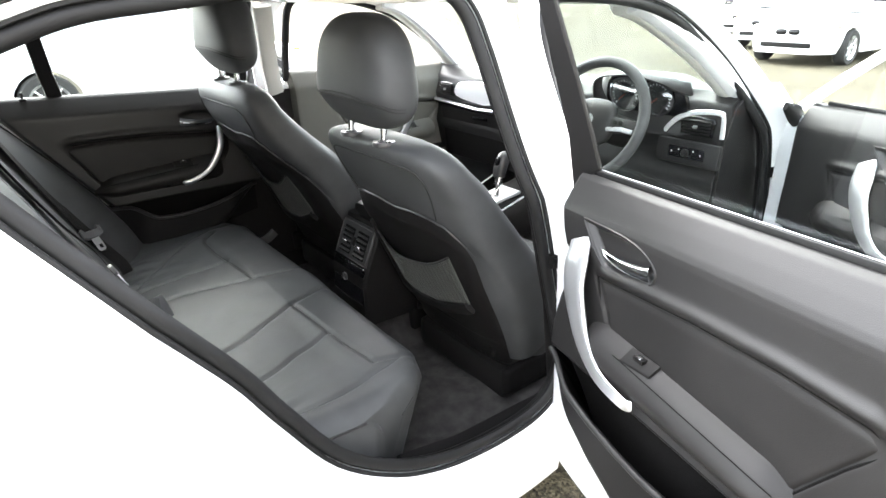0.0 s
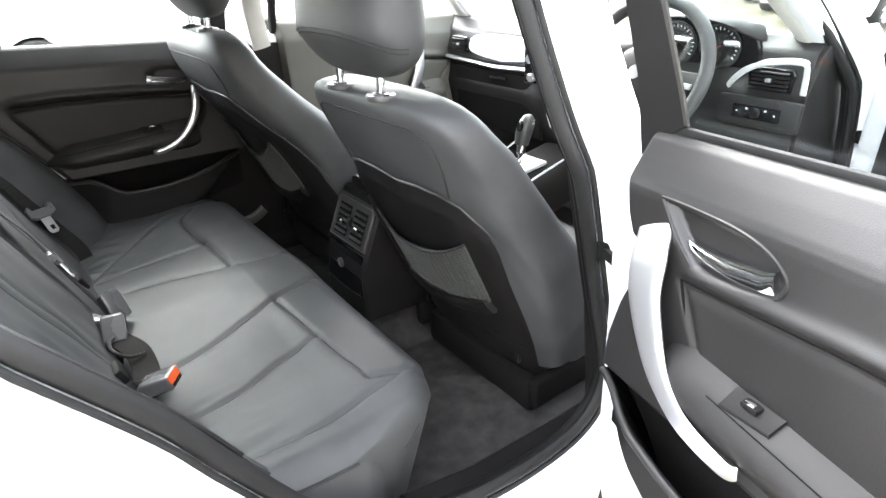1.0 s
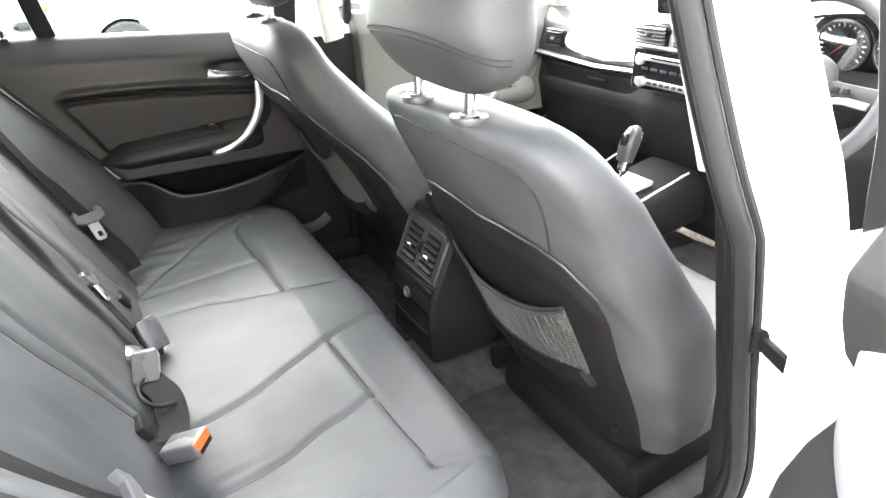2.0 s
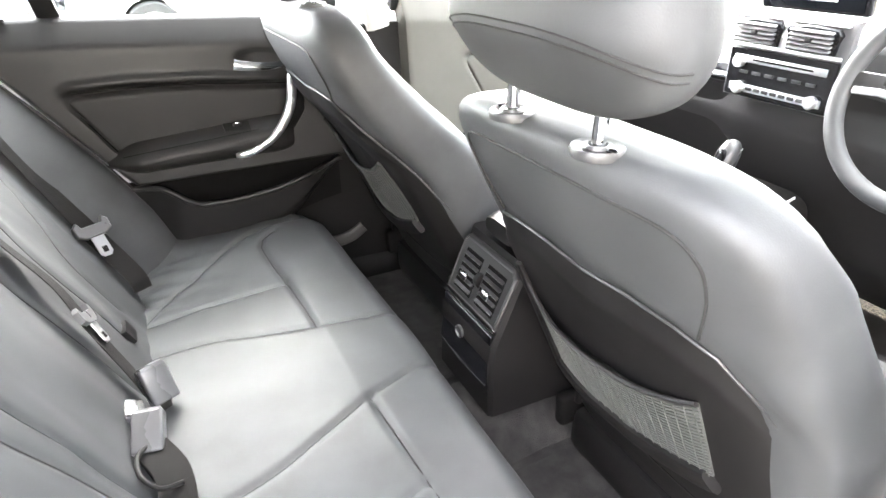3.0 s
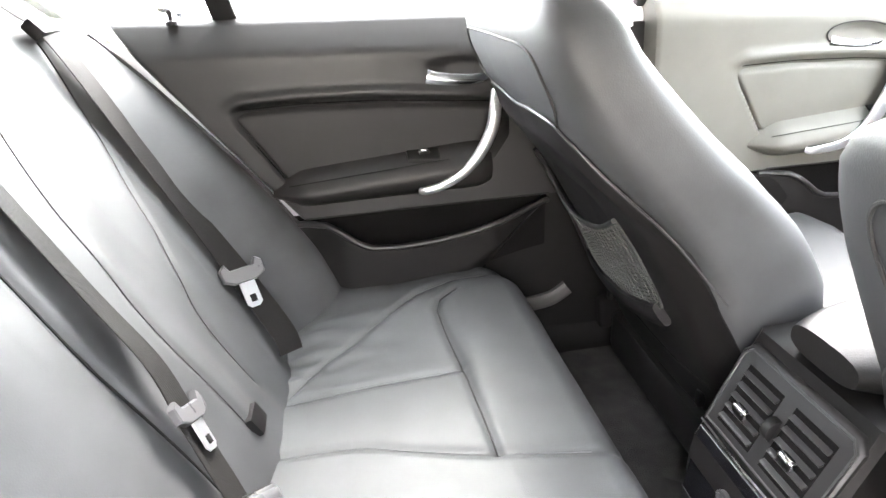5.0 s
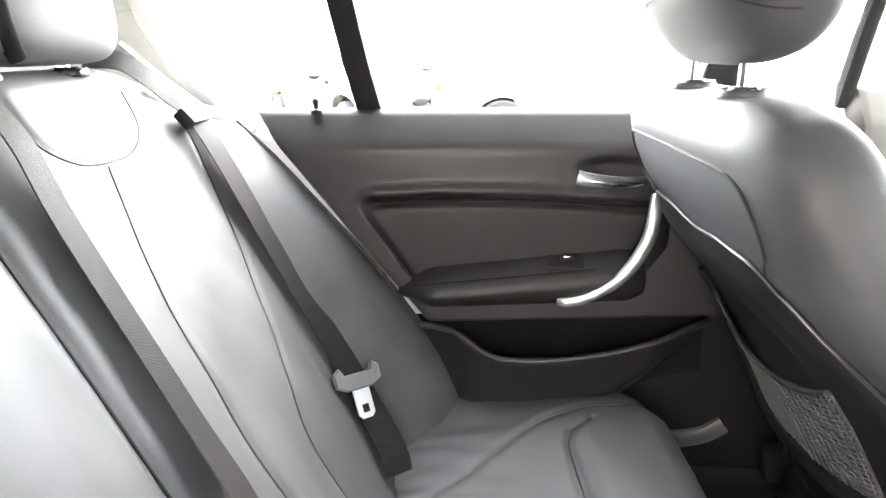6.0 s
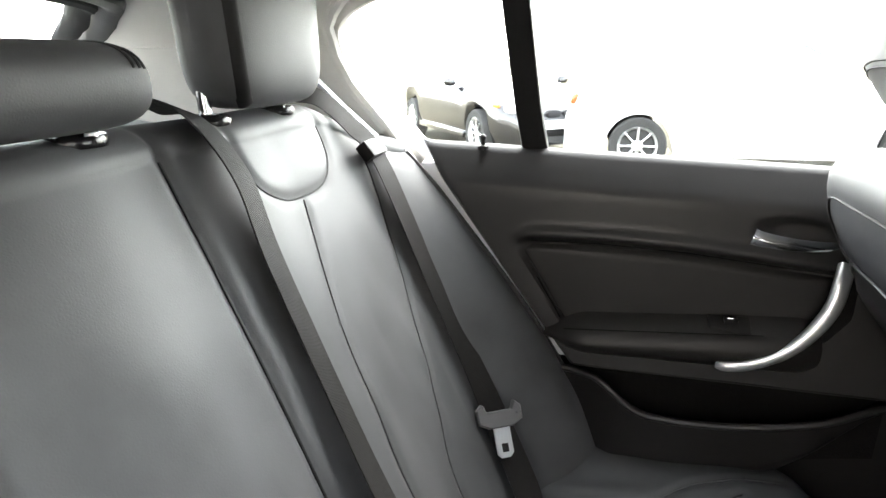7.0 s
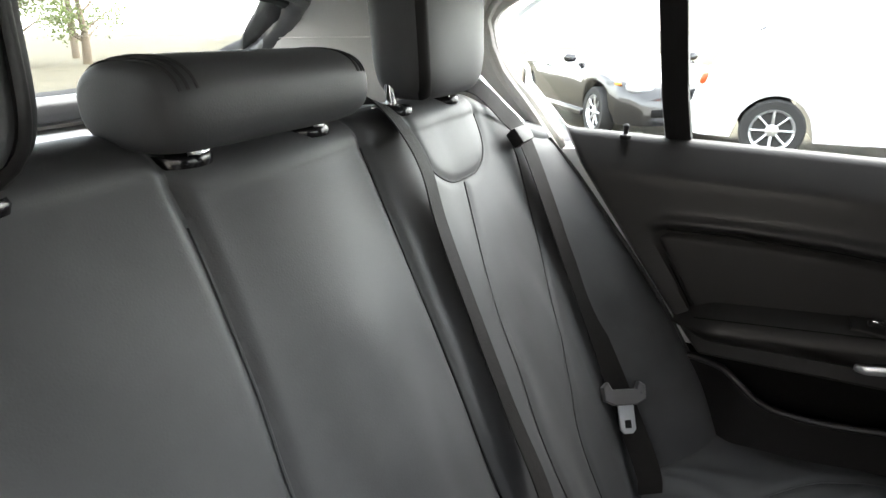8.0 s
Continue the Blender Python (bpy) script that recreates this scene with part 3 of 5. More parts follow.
def seat_at(a, h, proud=0.0):
    """A point on the rear face of a front backrest; a sideways, h up along it."""
    w = seat_width(h)
    r0, r1 = seat_rear(h), seat_front(h)
    u = min(abs(a) / w, 0.999)
    b = (1 - u ** 3.8) ** (1 / 3.8)
    d = (r0 + r1) / 2 - b * (r1 - r0) / 2
    return O + Vector((0, a, 0)) + K * top_tilt(h, d) + NF * (d - proud)


def seat_back_shell(bm):
    rings = []
    cuts = [panel_line()]
    hs = [i / 40 * 0.66 for i in range(41)] + [0.67, 0.68, 0.69, 0.697, 0.703, 0.708, 0.712]
    for h in hs:
        w, r0, r1 = seat_width(h), seat_rear(h), seat_front(h)
        ring_pts = []
        for a, b in sring(64, w, (r1 - r0) / 2, 3.8):
            hollow = 0.03 * math.exp(-(a / 0.13) ** 2) if b > 0 else 0.0
            cut = 0.0
            q = (a, h)
            if b < 0:
                cut = groove(q, cuts, 0.005, 0.007)
            d = (r0 + r1) / 2 + b - hollow * (1 - step(0.6, 0.7, h)) + cut
            if a < 0:
                a *= 1 + SPREAD[0] * table([(0, 1), (0.30, 1), (0.42, 0.5), (0.52, 0)], h)
            ring_pts.append(O + Vector((0, a, 0)) + K * top_tilt(h, d) + NF * d)
        rings.append(ring_pts)
    loft(bm, rings)


def panel_top(a):
    """Upper edge of the hard back panel."""
    return table([(0, 0.503), (0.08, 0.514), (0.15, 0.512), (0.20, 0.497), (0.235, 0.45), (0.255, 0.40), (0.27, 0.32)], abs(a)) + LIFT[0] * table([(0, 1), (0.17, 1), (0.22, 0.4), (0.25, 0)], abs(a))


def panel_line():
    return [(-0.27, 0.26)] + [(a * 0.01, panel_top(a * 0.01)) for a in range(-26, 27)] + [(0.27, 0.26)]


TOP_SEAM = smooth2([(-0.182, 0.515), (-0.203, 0.59), (-0.200, 0.640), (-0.165, 0.664), (-0.07, 0.668), (0.07, 0.666), (0.165, 0.660), (0.200, 0.636), (0.203, 0.59), (0.182, 0.515)])
NET_TOP = smooth2([(-0.172, 0.397), (-0.11, 0.360), (-0.04, 0.331), (0.04, 0.315), (0.104, 0.312), (0.15, 0.330), (0.19, 0.362)], 5)


def front_seat(x, y, z, label, up=0.0, bow=0.0, lift=0.0, fore=0.0, spread=0.0):
    BOW[0], LIFT[0], SPREAD[0] = bow, lift, spread
    t = thing("front_seat", label, "car seat", "front seats", pose(x, y, z))
    back = part("backrest", one(seat_back_shell), LEATHER, t)
    # lower hard shell with the net pocket
    def shell(s, v):
        a = lerp(-0.262, 0.262, s)
        top = panel_top(a) - 0.006
        h = lerp(-0.02, top, v)
        a *= min(0.965 * seat_width(max(h, 0)) / 0.262, 1.0)
        rim = min(s, 1 - s, 1 - v) * 14
        return seat_at(a, max(h, 0.0), 0.010 * step(0, 1, rim) + 0.001) + K * min(h, 0)
    panel = part("back_panel", one(grid, shell, 40, 36, back=NF * 0.008), HARD, t, "black plastic seat-back panel")
    def net(s, v):
        i = s * (len(NET_TOP) - 1)
        j = min(int(i), len(NET_TOP) - 2)
        a = lerp(NET_TOP[j][0], NET_TOP[j + 1][0], i - j)
        h = lerp(table([(0, 0.224), (0.39, 0.155), (0.6, 0.14), (1, 0.146)], s), lerp(NET_TOP[j][1], NET_TOP[j + 1][1], i - j), v)
        return seat_at(a, h, 0.014 + 0.010 * math.sin(math.pi * s) * (0.4 + v))
    pocket = part("net_pocket", one(grid, net, 30, 20, back=NF * 0.003), NET, t, "fine mesh map pocket")
    for i in range(24):
        s = (i + 0.5) / 24
        part("net_cord", one(tube, [net(s, v / 8) - NF * 0.0012 for v in range(9)], 0.0011, 4), CORD, pocket)
    for i in range(1, 22):
        v = i / 22
        part("net_cord", one(tube, [net(s / 14, v) - NF * 0.0012 for s in range(15)], 0.0011, 4), CORD, pocket)
    part("pocket_hem", one(tube, [net(s / 30, 1.0) - NF * 0.001 for s in range(31)], 0.004, 6), SOFT, pocket)
    part("pocket_frame", one(tube, [net(s / 30, 0.0) - NF * 0.004 - K * 0.010 for s in range(31)], 0.008, 10, 0.019, up=K, p=3), HARD, pocket, "black plastic rim along the foot of the pocket")
    part("pocket_end", one(tube, [net(1.0, -0.10) - NF * 0.003, net(1.0, 0.5) - NF * 0.003, net(1.0, 1.0) - NF * 0.003, net(1.0, 1.18) - NF * 0.002], 0.011, 10, 0.007, up=NF, p=3, taper=lambda q: 1.15 - 0.55 * q), HARD, pocket)
    def lower(s, v):
        a = lerp(-0.215, 0.215, s)
        return seat_at(min(max(a, -0.212), 0.212), 0.085 * v, 0.012) + K * (-0.15 * (1 - v)) + NF * 0.02 * (1 - v)
    part("lower_cover", one(grid, lower, 24, 10, back=NF * 0.02), HARD, t)
    for s in (-1, 1):
        part("cover_clip", one(box, (0.012, 0.014, 0.03), Matrix.Translation(seat_at(s * 0.178, 0.03, 0.016)), 0.004), HARD, t)
    # seams and piping on the rear face
    for pts, r in ((panel_line(), 0.0021), ([(a, h + 0.9 * lift * step(0.6, 0.5, h)) for a, h in TOP_SEAM], 0.0019)):
        part("seam", one(tube, [seat_at(max(min(a, seat_width(h) * 0.985), -seat_width(h) * 0.985), h, 0.001) for a, h in pts], r, 6), THREAD if r < 0.002 else PIPING, back)
    # cushion
    def bench(bm):
        rings = []
        for i in range(25):
            q = i / 24
            xx = lerp(1.275, 1.70, q)
            w = 0.25 - 0.05 * max(q - 0.9, 0) / 0.1 - 0.03 * max(0.1 - q, 0) / 0.1
            hgt = 0.075 - 0.04 * max(q - 0.88, 0) / 0.12
            zz = 0.47 + 0.05 * q
            rings.append([Vector((xx, a, zz + b + (0.03 * abs(a / w) ** 3 if b > 0 else 0))) for a, b in sring(40, w, hgt, 3.4)])
        loft(bm, rings)
    part("seat_cushion", one(bench), LEATHER, t)
    part("seat_base", one(box, (0.44, 0.42, 0.10), Matrix.Translation((1.43, 0, 0.36)), 0.02), HARD, t)
    for s in (-1, 1):
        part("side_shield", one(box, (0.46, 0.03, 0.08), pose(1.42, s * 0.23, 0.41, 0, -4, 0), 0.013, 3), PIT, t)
        part("rail", one(box, (0.36, 0.035, 0.03), Matrix.Translation((1.50, s * 0.19, 0.285 - z)), 0.006), HARD, t)
    headrest(t, 0.935 + fore, 0.0, 1.096 + up, 0.170, 0.070, 0.125, 0.03, 0.075, 0.032 - up, ring_mat=COLLAR, p=3, q=3.4, taper=-0.17, tuck=0.55, label="black leather headrest with stitched lower panel")
    return t


driver = front_seat(0.0, -0.384, 0.0, "black leather driver's seat with net pocket behind it", spread=0.085)
passenger = front_seat(-0.067, 0.385, 0.061, "black leather passenger seat with net pocket behind it", 0.004, 0.045, 0.052, 0.014)


# ---------------------------------------------------------------- doors
def belt_z(u):
    return 1.105 + 0.04 * (u - 0.2)


def trim_w(u, z):
    """How far the trim stands in from the hinge line."""
    d = belt_z(u) - z
    w = table([(0, 0.070), (0.008, 0.081), (0.03, 0.095), (0.054, 0.109), (0.064, 0.1132), (0.075, 0.1145), (0.16, 0.115), (0.30, 0.118), (0.5, 0.12)], d)
    return w


def frame_w(z):
    return 0.062 + 0.36 * max(z - 1.1, 0)


def insert_top(u):
    return table([(0.25, 0.947), (0.29, 0.951), (0.373, 0.958), (0.51, 0.971), (0.652, 0.977), (0.77, 0.975), (0.795, 0.966)], u)


def insert_low(u):
    return table([(0.25, 0.935), (0.31, 0.86), (0.37, 0.80), (0.695, 0.795), (0.72, 0.838), (0.76, 0.905), (0.795, 0.955)], u)


def pocket_lip(u):
    return table([(0.16, 0.732), (0.22, 0.722), (0.295, 0.704), (0.36, 0.688), (0.435, 0.678), (0.50, 0.675), (0.557, 0.679), (0.585, 0.693), (0.615, 0.719), (0.64, 0.734), (0.80, 0.734)], u)


def lower_edge(u):
    return table([(0.172, 0.735), (0.21, 0.70), (0.25, 0.66), (0.30, 0.60), (0.36, 0.545), (0.45, 0.49), (0.60, 0.45), (0.80, 0.45)], u)


def car_door(name, label, side, m, front=False, tone=SOFT, pad_tone=LEATHER_SIDE):
    """A side door, built shut from its hinge line: u rearwards, w into the car. side: 1 left, -1 right."""
    t = thing(name, label, "car door", "car doors", m)
    du = 0.17 if front else 0.0
    def L(u, w, z):
        return Vector((-u, -side * w, z))
    bm = bmesh.new()
    out = smooth2([(0.13, 0.46), (0.12, 0.7), (0.105, 1.0), (0.12, 1.08), (0.3, 1.10), (0.6, 1.112), (0.95, 1.125), (1.0, 1.10), (0.97, 0.98), (0.88, 0.80), (0.78, 0.62), (0.66, 0.47), (0.56, 0.39), (0.45, 0.372), (0.25, 0.385), (0.16, 0.40)], 4)
    if front:
        out = smooth2([(0.05, 0.40), (0.05, 0.7), (0.055, 1.02), (0.09, 1.085), (0.3, 1.10), (0.6, 1.112), (0.97, 1.125), (1.0, 1.10), (1.0, 0.9), (0.98, 0.7), (0.95, 0.5), (0.92, 0.40), (0.85, 0.365), (0.6, 0.36), (0.3, 0.36), (0.1, 0.365)], 4)
    out = [(u, z - 0.03 * step(1.0, 1.08, z)) for u, z in out]
    k = len(out)
    cu, cz = sum(u for u, z in out) / k, sum(z for u, z in out) / k
    def ins(e):
        return [(u + (cu - u) * e / max(math.hypot(cu - u, cz - z), 0.01), z + (cz - z) * e / max(math.hypot(cu - u, cz - z), 0.01)) for u, z in out]
    def skin(w, pts, bow=0.0):
        return [L(u, w + bow * ((z - 0.75) / 0.4) ** 2, z) for u, z in pts]
    loft(bm, [skin(0.078, ins(0.02)), skin(0.070, out), skin(-0.02, out), skin(-0.05, out), skin(-0.064, ins(0.01), 0.02), skin(-0.070, ins(0.05), 0.015), skin(-0.074, ins(0.15), 0.004)])
    part("door_shell", bm, PAINT, t, "white painted steel door shell")
    def fore_edge(z):
        """Where the leather insert begins: upright on the left side, slanting rearwards below on the right."""
        return 0.260 if side > 0 else 0.293 + 0.56 * min(max(0.947 - z, 0), 0.08)
    # recess of the lever on the right side: level top, slanting front edge, rounded rear end
    recess = smooth2([(0.244, 1.038), (0.250, 1.041), (0.31, 1.043), (0.36, 1.042), (0.40, 1.034), (0.427, 1.016), (0.430, 0.998), (0.415, 0.984), (0.36, 0.973), (0.318, 0.969), (0.295, 0.982), (0.268, 1.008)], 4)
    def bowl_depth(u, z):
        """Distance inwards from the rim of the recess, below nought outside it."""
        if not (0.235 < u < 0.44 and 0.96 < z < 1.05):
            return -1.0
        inside, near = False, 1.0
        for i in range(len(recess)):
            (a, b), (c, d) = recess[i - 1], recess[i]
            if (b > z) != (d > z) and u < (c - a) * (z - b) / (d - b) + a:
                inside = not inside
            k = min(max(((u - a) * (c - a) + (z - b) * (d - b)) / max((c - a) ** 2 + (d - b) ** 2, 1e-9), 0.0), 1.0)
            near = min(near, math.hypot(u - a - k * (c - a), z - b - k * (d - b)))
        return near if inside else -near
    # soft upper trim
    def upper(s, v):
        rear = lerp(0.97 if front else 0.70, 0.985, v)
        z = lerp(0.742, 1.105, v)
        fore = 0.145 if front or side > 0 else table([(0.742, 0.165), (0.80, 0.17), (0.86, 0.185), (0.91, 0.205), (0.965, 0.205), (0.975, 0.190), (1.0, 0.178), (1.045, 0.168)], z)
        u = lerp(fore, rear, s)
        z = lerp(0.742, belt_z(u), v)
        w = trim_w(u, z)
        e = min(s, 1 - s) * (rear - fore)
        w -= 0.03 * (1 - step(0, 0.02 if side > 0 else 0.010, e)) ** 2
        front_end = fore_edge(z)
        hollow = step(front_end - 0.010, front_end + 0.004, u) * (1 - step(0.76, 0.80, u)) * step(insert_low(u) - 0.005, insert_low(u) + 0.01, z) * (1 - step(insert_top(u) - 0.01, insert_top(u) + 0.006, z))
        w -= (0.012 if side > 0 else 0.004) * hollow
        w += 0.009 * math.exp(-((z - insert_top(u) - 0.012) / 0.011) ** 2) * step(0.28, 0.34, u) * (1 - step(0.76, 0.81, u))
        if side > 0:
            bowl = math.hypot((u - du - 0.345) / 0.082, (z - 1.011 - 0.1 * (u - du - 0.345)) / 0.028)
            w -= 0.011 * (1 - step(0.45, 1.0, bowl))
        else:
            w -= 0.012 * step(0.001, 0.013, bowl_depth(u - du, z))
        return L(u, w, z)
    top = part("upper_trim", one(grid, upper, *((130, 90) if side > 0 or front else (230, 170)), back=L(0, -0.012, 0)), tone, t, "soft grained door trim")
    if side < 0:
        part("handle_surround", one(tube, [L(u + du, trim_w(u, z) + 0.0005, z) for u, z in recess], 0.0022, 6, loop=True, up=(0, 1, 0)), tone, top)
    elif front:
        bowl_rim = [L(du + 0.345 + 0.083 * math.cos(a), trim_w(0.345, 1.0) + 0.001, 1.011 + 0.0083 * math.cos(a) + 0.029 * math.sin(a)) for a in [i * math.pi / 18 for i in range(36)]]
        part("handle_surround", one(tube, bowl_rim, 0.0016, 6, loop=True, up=(0, 1, 0)), HARD, top)
    # leather insert
    def insert(s, v):
        u = lerp(fore_edge(lerp(insert_low(0.33), insert_top(0.30), v)) - 0.002, 0.794, s)
        lo, hi = insert_low(u) + 0.002, insert_top(u) - 0.004
        z = lerp(lo, hi, v)
        e = min(v * (hi - lo), (1 - v) * (hi - lo), s * 0.536, (1 - s) * 0.536)
        return L(u, trim_w(u, z) - (0.016 if side > 0 else 0.006) + (0.012 if side > 0 else 0.005) * step(0, 0.018, e) + 0.0015 * noise.noise(Vector((u * 8, z * 8, 2))), z)
    part("door_insert", one(grid, insert, 60, 26, back=L(0, -0.006, 0)), pad_tone, t, "leather door insert")
    u0, u1 = fore_edge(0.947), fore_edge(0.80)
    outline = [(u, insert_top(u) - 0.004) for u in [lerp(u0, 0.793, i / 40) for i in range(41)]] + [(u, insert_low(u) + 0.002) for u in [lerp(0.793, u1, i / 40) for i in range(41)]]
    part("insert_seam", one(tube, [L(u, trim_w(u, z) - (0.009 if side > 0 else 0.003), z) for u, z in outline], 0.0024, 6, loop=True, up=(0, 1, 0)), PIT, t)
    # armrest
    bm = bmesh.new()
    rings = []
    for i in range(31):
        q = i / 30
        u = lerp(0.30, 0.738, q)
        f = min(step(-0.12, 0.08, q), step(1.03, 0.84, q))
        dz = 0.0
        k2 = 0.032 * q
        sec = [(0.096, 0.882 - k2), (0.113, 0.874 - k2), (0.128, 0.864 - k2), (0.142, 0.852 - k2), (0.152, 0.836 - k2), (0.154, 0.817 - k2 * 0.7), (0.147, 0.797 - k2 * 0.4), (0.132, 0.781 - k2 * 0.2), (0.112, 0.774), (0.096, 0.776)]
        cw, cz2 = 0.105, 0.82 - k2 * 0.5
        rings.append([L(u, lerp(cw, w, 0.25 + 0.75 * f), lerp(cz2, z, 0.35 + 0.65 * f) + dz) for w, z in smooth2(sec, 3)])
    loft(bm, rings)
    arm = part("armrest", bm, pad_tone, t, "padded leather armrest")
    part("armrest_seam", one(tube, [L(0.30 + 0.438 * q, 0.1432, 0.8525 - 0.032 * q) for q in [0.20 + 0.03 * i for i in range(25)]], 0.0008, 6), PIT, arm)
    sw = thing_part(t, "switch_plate", one(plate, [(0.405, 0.116), (0.405, 0.142), (0.468, 0.137), (0.470, 0.116)], lambda a, b, h: L(a, b, 0.8635 - (b - 0.114) * 0.7 + h), 0.004, 0.0015), HARD)
    part("window_switch", one(box, (0.022, 0.014, 0.008), Matrix.Translation(L(0.435, 0.127, 0.861)), 0.003), HARD, sw)
    part("switch_edge", one(box, (0.013, 0.006, 0.004), Matrix.Translation(L(0.435, 0.130, 0.8660)), 0.0012), CHROME, sw)
    # silver pull handle, broad at its top
    inner = ((0.283, 0.118, 0.966), (0.290, 0.136, 0.945), (0.300, 0.145, 0.902), (0.324, 0.148, 0.857), (0.357, 0.150, 0.821), (0.402, 0.152, 0.797), (0.438, 0.152, 0.789), (0.450, 0.144, 0.789))
    pull = spline([L(q[0] + du, *q[1:]) for q in inner] if side > 0 and not front else [L(q[0] + du, *q[1:]) for q in ((0.236, 0.110, 0.996), (0.250, 0.128, 0.966), (0.261, 0.139, 0.92), (0.288, 0.146, 0.868), (0.322, 0.152, 0.825), (0.372, 0.158, 0.797), (0.44, 0.160, 0.789), (0.455, 0.152, 0.79))], 7)
    part("pull_handle", one(tube, pull, 0.034 if side < 0 else 0.024 if front else 0.0125, 16, 0.009, up=(0, 1, 0), p=2.8, taper=lambda q: 0.92 + 0.12 * math.sin(math.pi * min(q * 1.6, 1)) - (0.68 if front or side < 0 else 0.3) * q), SATIN, t, "curved satin silver pull handle")
    if side > 0 and not front:
        def backing(s, v):
            i = v * (len(inner) - 1)
            j = min(int(i), len(inner) - 2)
            u, w, z = (lerp(inner[j][c], inner[j + 1][c], i - j) for c in range(3))
            out = 0.058 * (1 - v) ** 0.6 * min(1, 0.35 + 2.2 * v) * s
            return L(u - out, lerp(w - 0.012, 0.112, s) + 0.006 * math.sin(math.pi * s), z - 0.6 * out)
        part("handle_backing", one(grid, backing, 12, 24, back=L(0, -0.004, 0)), tone, t, "soft trim behind the pull handle")
    # inner lever
    lever = spline([L(q[0] + du, *q[1:]) for q in ((0.270, 0.098, 0.996), (0.30, 0.108, 0.992), (0.35, 0.113, 0.992), (0.40, 0.113, 0.998), (0.418, 0.111, 1.002))], 6)
    part("door_lever", one(tube, lever, 0.006, 10, 0.0115, up=(0, 0, 1), p=3, taper=lambda q: 0.55 + 0.75 * q), CHROME, t, "chrome inner door lever")
    # lower panel with pocket
    def low(s, v):
        u = lerp(0.172, 0.97 if front else 0.72, s)
        lo, hi = lower_edge(u), max(pocket_lip(u), lower_edge(u) + 0.004)
        z = lerp(lo, hi, v)
        w = 0.120 + 0.038 * step(0.17, 0.30, u) * (1 - step(0.60, 0.70, u)) * step(0.0, 0.5, v)
        w -= 0.03 * (1 - step(0, 0.10, v)) + 0.02 * (1 - step(0, 0.02, min(s, 1 - s)))
        return L(u, w, z)
    lowp = part("lower_panel", one(grid, low, 60, 30, back=L(0, -0.005, 0)), HARD, t, "hard black lower door panel with map pocket")
    lip = [L(u, 0.120 + 0.038 * step(0.17, 0.30, u) * (1 - step(0.60, 0.70, u)) - 0.001, pocket_lip(u)) for u in [0.175 + i * 0.012 for i in range(45)]]
    part("pocket_lip", one(tube, lip, 0.0065, 10), SOFT, lowp)
    # Shallow pocket back; its depth of shade is only in the colour.
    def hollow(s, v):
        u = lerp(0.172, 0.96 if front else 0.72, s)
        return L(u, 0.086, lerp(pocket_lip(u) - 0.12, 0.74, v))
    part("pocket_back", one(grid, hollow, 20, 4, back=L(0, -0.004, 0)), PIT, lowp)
    part("trim_joint", one(tube, [L(u, trim_w(u, 0.74) - 0.002, 0.743) for u in [0.175 + i * 0.03 for i in range(18)]], 0.003, 6), HARD, lowp)
    # window frame
    def F(u, z, dw=0.0):
        return L(u, (frame_w(z) if side > 0 else 0.062 + 0.28 * max(z - 1.1, 0)) + dw, z)
    bm = bmesh.new()
    plate(bm, [(0.142, 1.06), (0.222, 1.118), (0.216, 1.17), (0.196, 1.28), (0.164, 1.42), (0.114, 1.425), (0.128, 1.28), (0.138, 1.16)], lambda a, b, h: F(a, b, h - (0.012 if side > 0 else 0.001)), 0.022 if side > 0 else 0.007, 0.003)
    if front:
        bm.free()
    else:
        part("window_post", bm, SOFT, t, "dark grey window post")
    rail = spline([F(u, z) for u, z in ((0.07, 1.416), (0.25, 1.420), (0.5, 1.418), (0.75, 1.412), (0.92, 1.398), (1.04, 1.372), (1.10, 1.335), (1.105, 1.28), (1.08, 1.226), (1.04, 1.178), (0.985, 1.095))] if not front else [F(u, z) for u, z in ((0.10, 1.085), (0.30, 1.215), (0.50, 1.325), (0.70, 1.385), (0.90, 1.402), (0.98, 1.38), (0.99, 1.25), (0.985, 1.1))], 8)
    part("window_rail", one(tube, rail, 0.013, 10, 0.012, up=(0, 1, 0), p=3), PAINT if front and side < 0 else LINING if side > 0 and not front else RUBBER, t, "slim window frame")
    if not front:
        part("window_bar", one(tube, [F(0.768, 1.095, -0.012), F(0.785, 1.2, -0.012), F(0.805, 1.40, -0.012)], 0.023, 10, 0.012, up=(0, 1, 0), p=4), HARD, t, "black window divider bar")
        pin = part("lock_pin", one(lathe, [(0.004, -0.01), (0.004, 0.006), (0.0055, 0.010), (0.0055, 0.014), (0.003, 0.017)], Matrix.Translation(L(0.862, 0.086, belt_z(0.862) + 0.002)), n=12), HARD, t)
        part("pin_collar", one(lathe, [(0.010, -0.006), (0.010, 0.001), (0.006, 0.003)], Matrix.Translation(L(0.862, 0.086, belt_z(0.862) - 0.002)), n=14), HARD, pin)
    strip = [L(u, 0.066, belt_z(u) + 0.004) for u in [0.20 + i * 0.04 for i in range(20)]]
    part("window_strip", one(tube, strip if side < 0 else [q - Vector((0, 0, 0.010)) for q in strip], 0.005, 8, 0.007), RUBBER if side < 0 else tone, t)
    if side < 0:
        part("chrome_strip", one(tube, [q + L(0, -0.012, 0.001) for q in strip], 0.002, 6), SATIN, t)
    def pane(s, v):
        u = lerp(lerp(0.205, 0.10, v), lerp(0.985, 1.10, v ** 0.5), s)
        z = lerp(belt_z(u) - 0.01, 1.398, v)
        return F(u, z, -0.022)
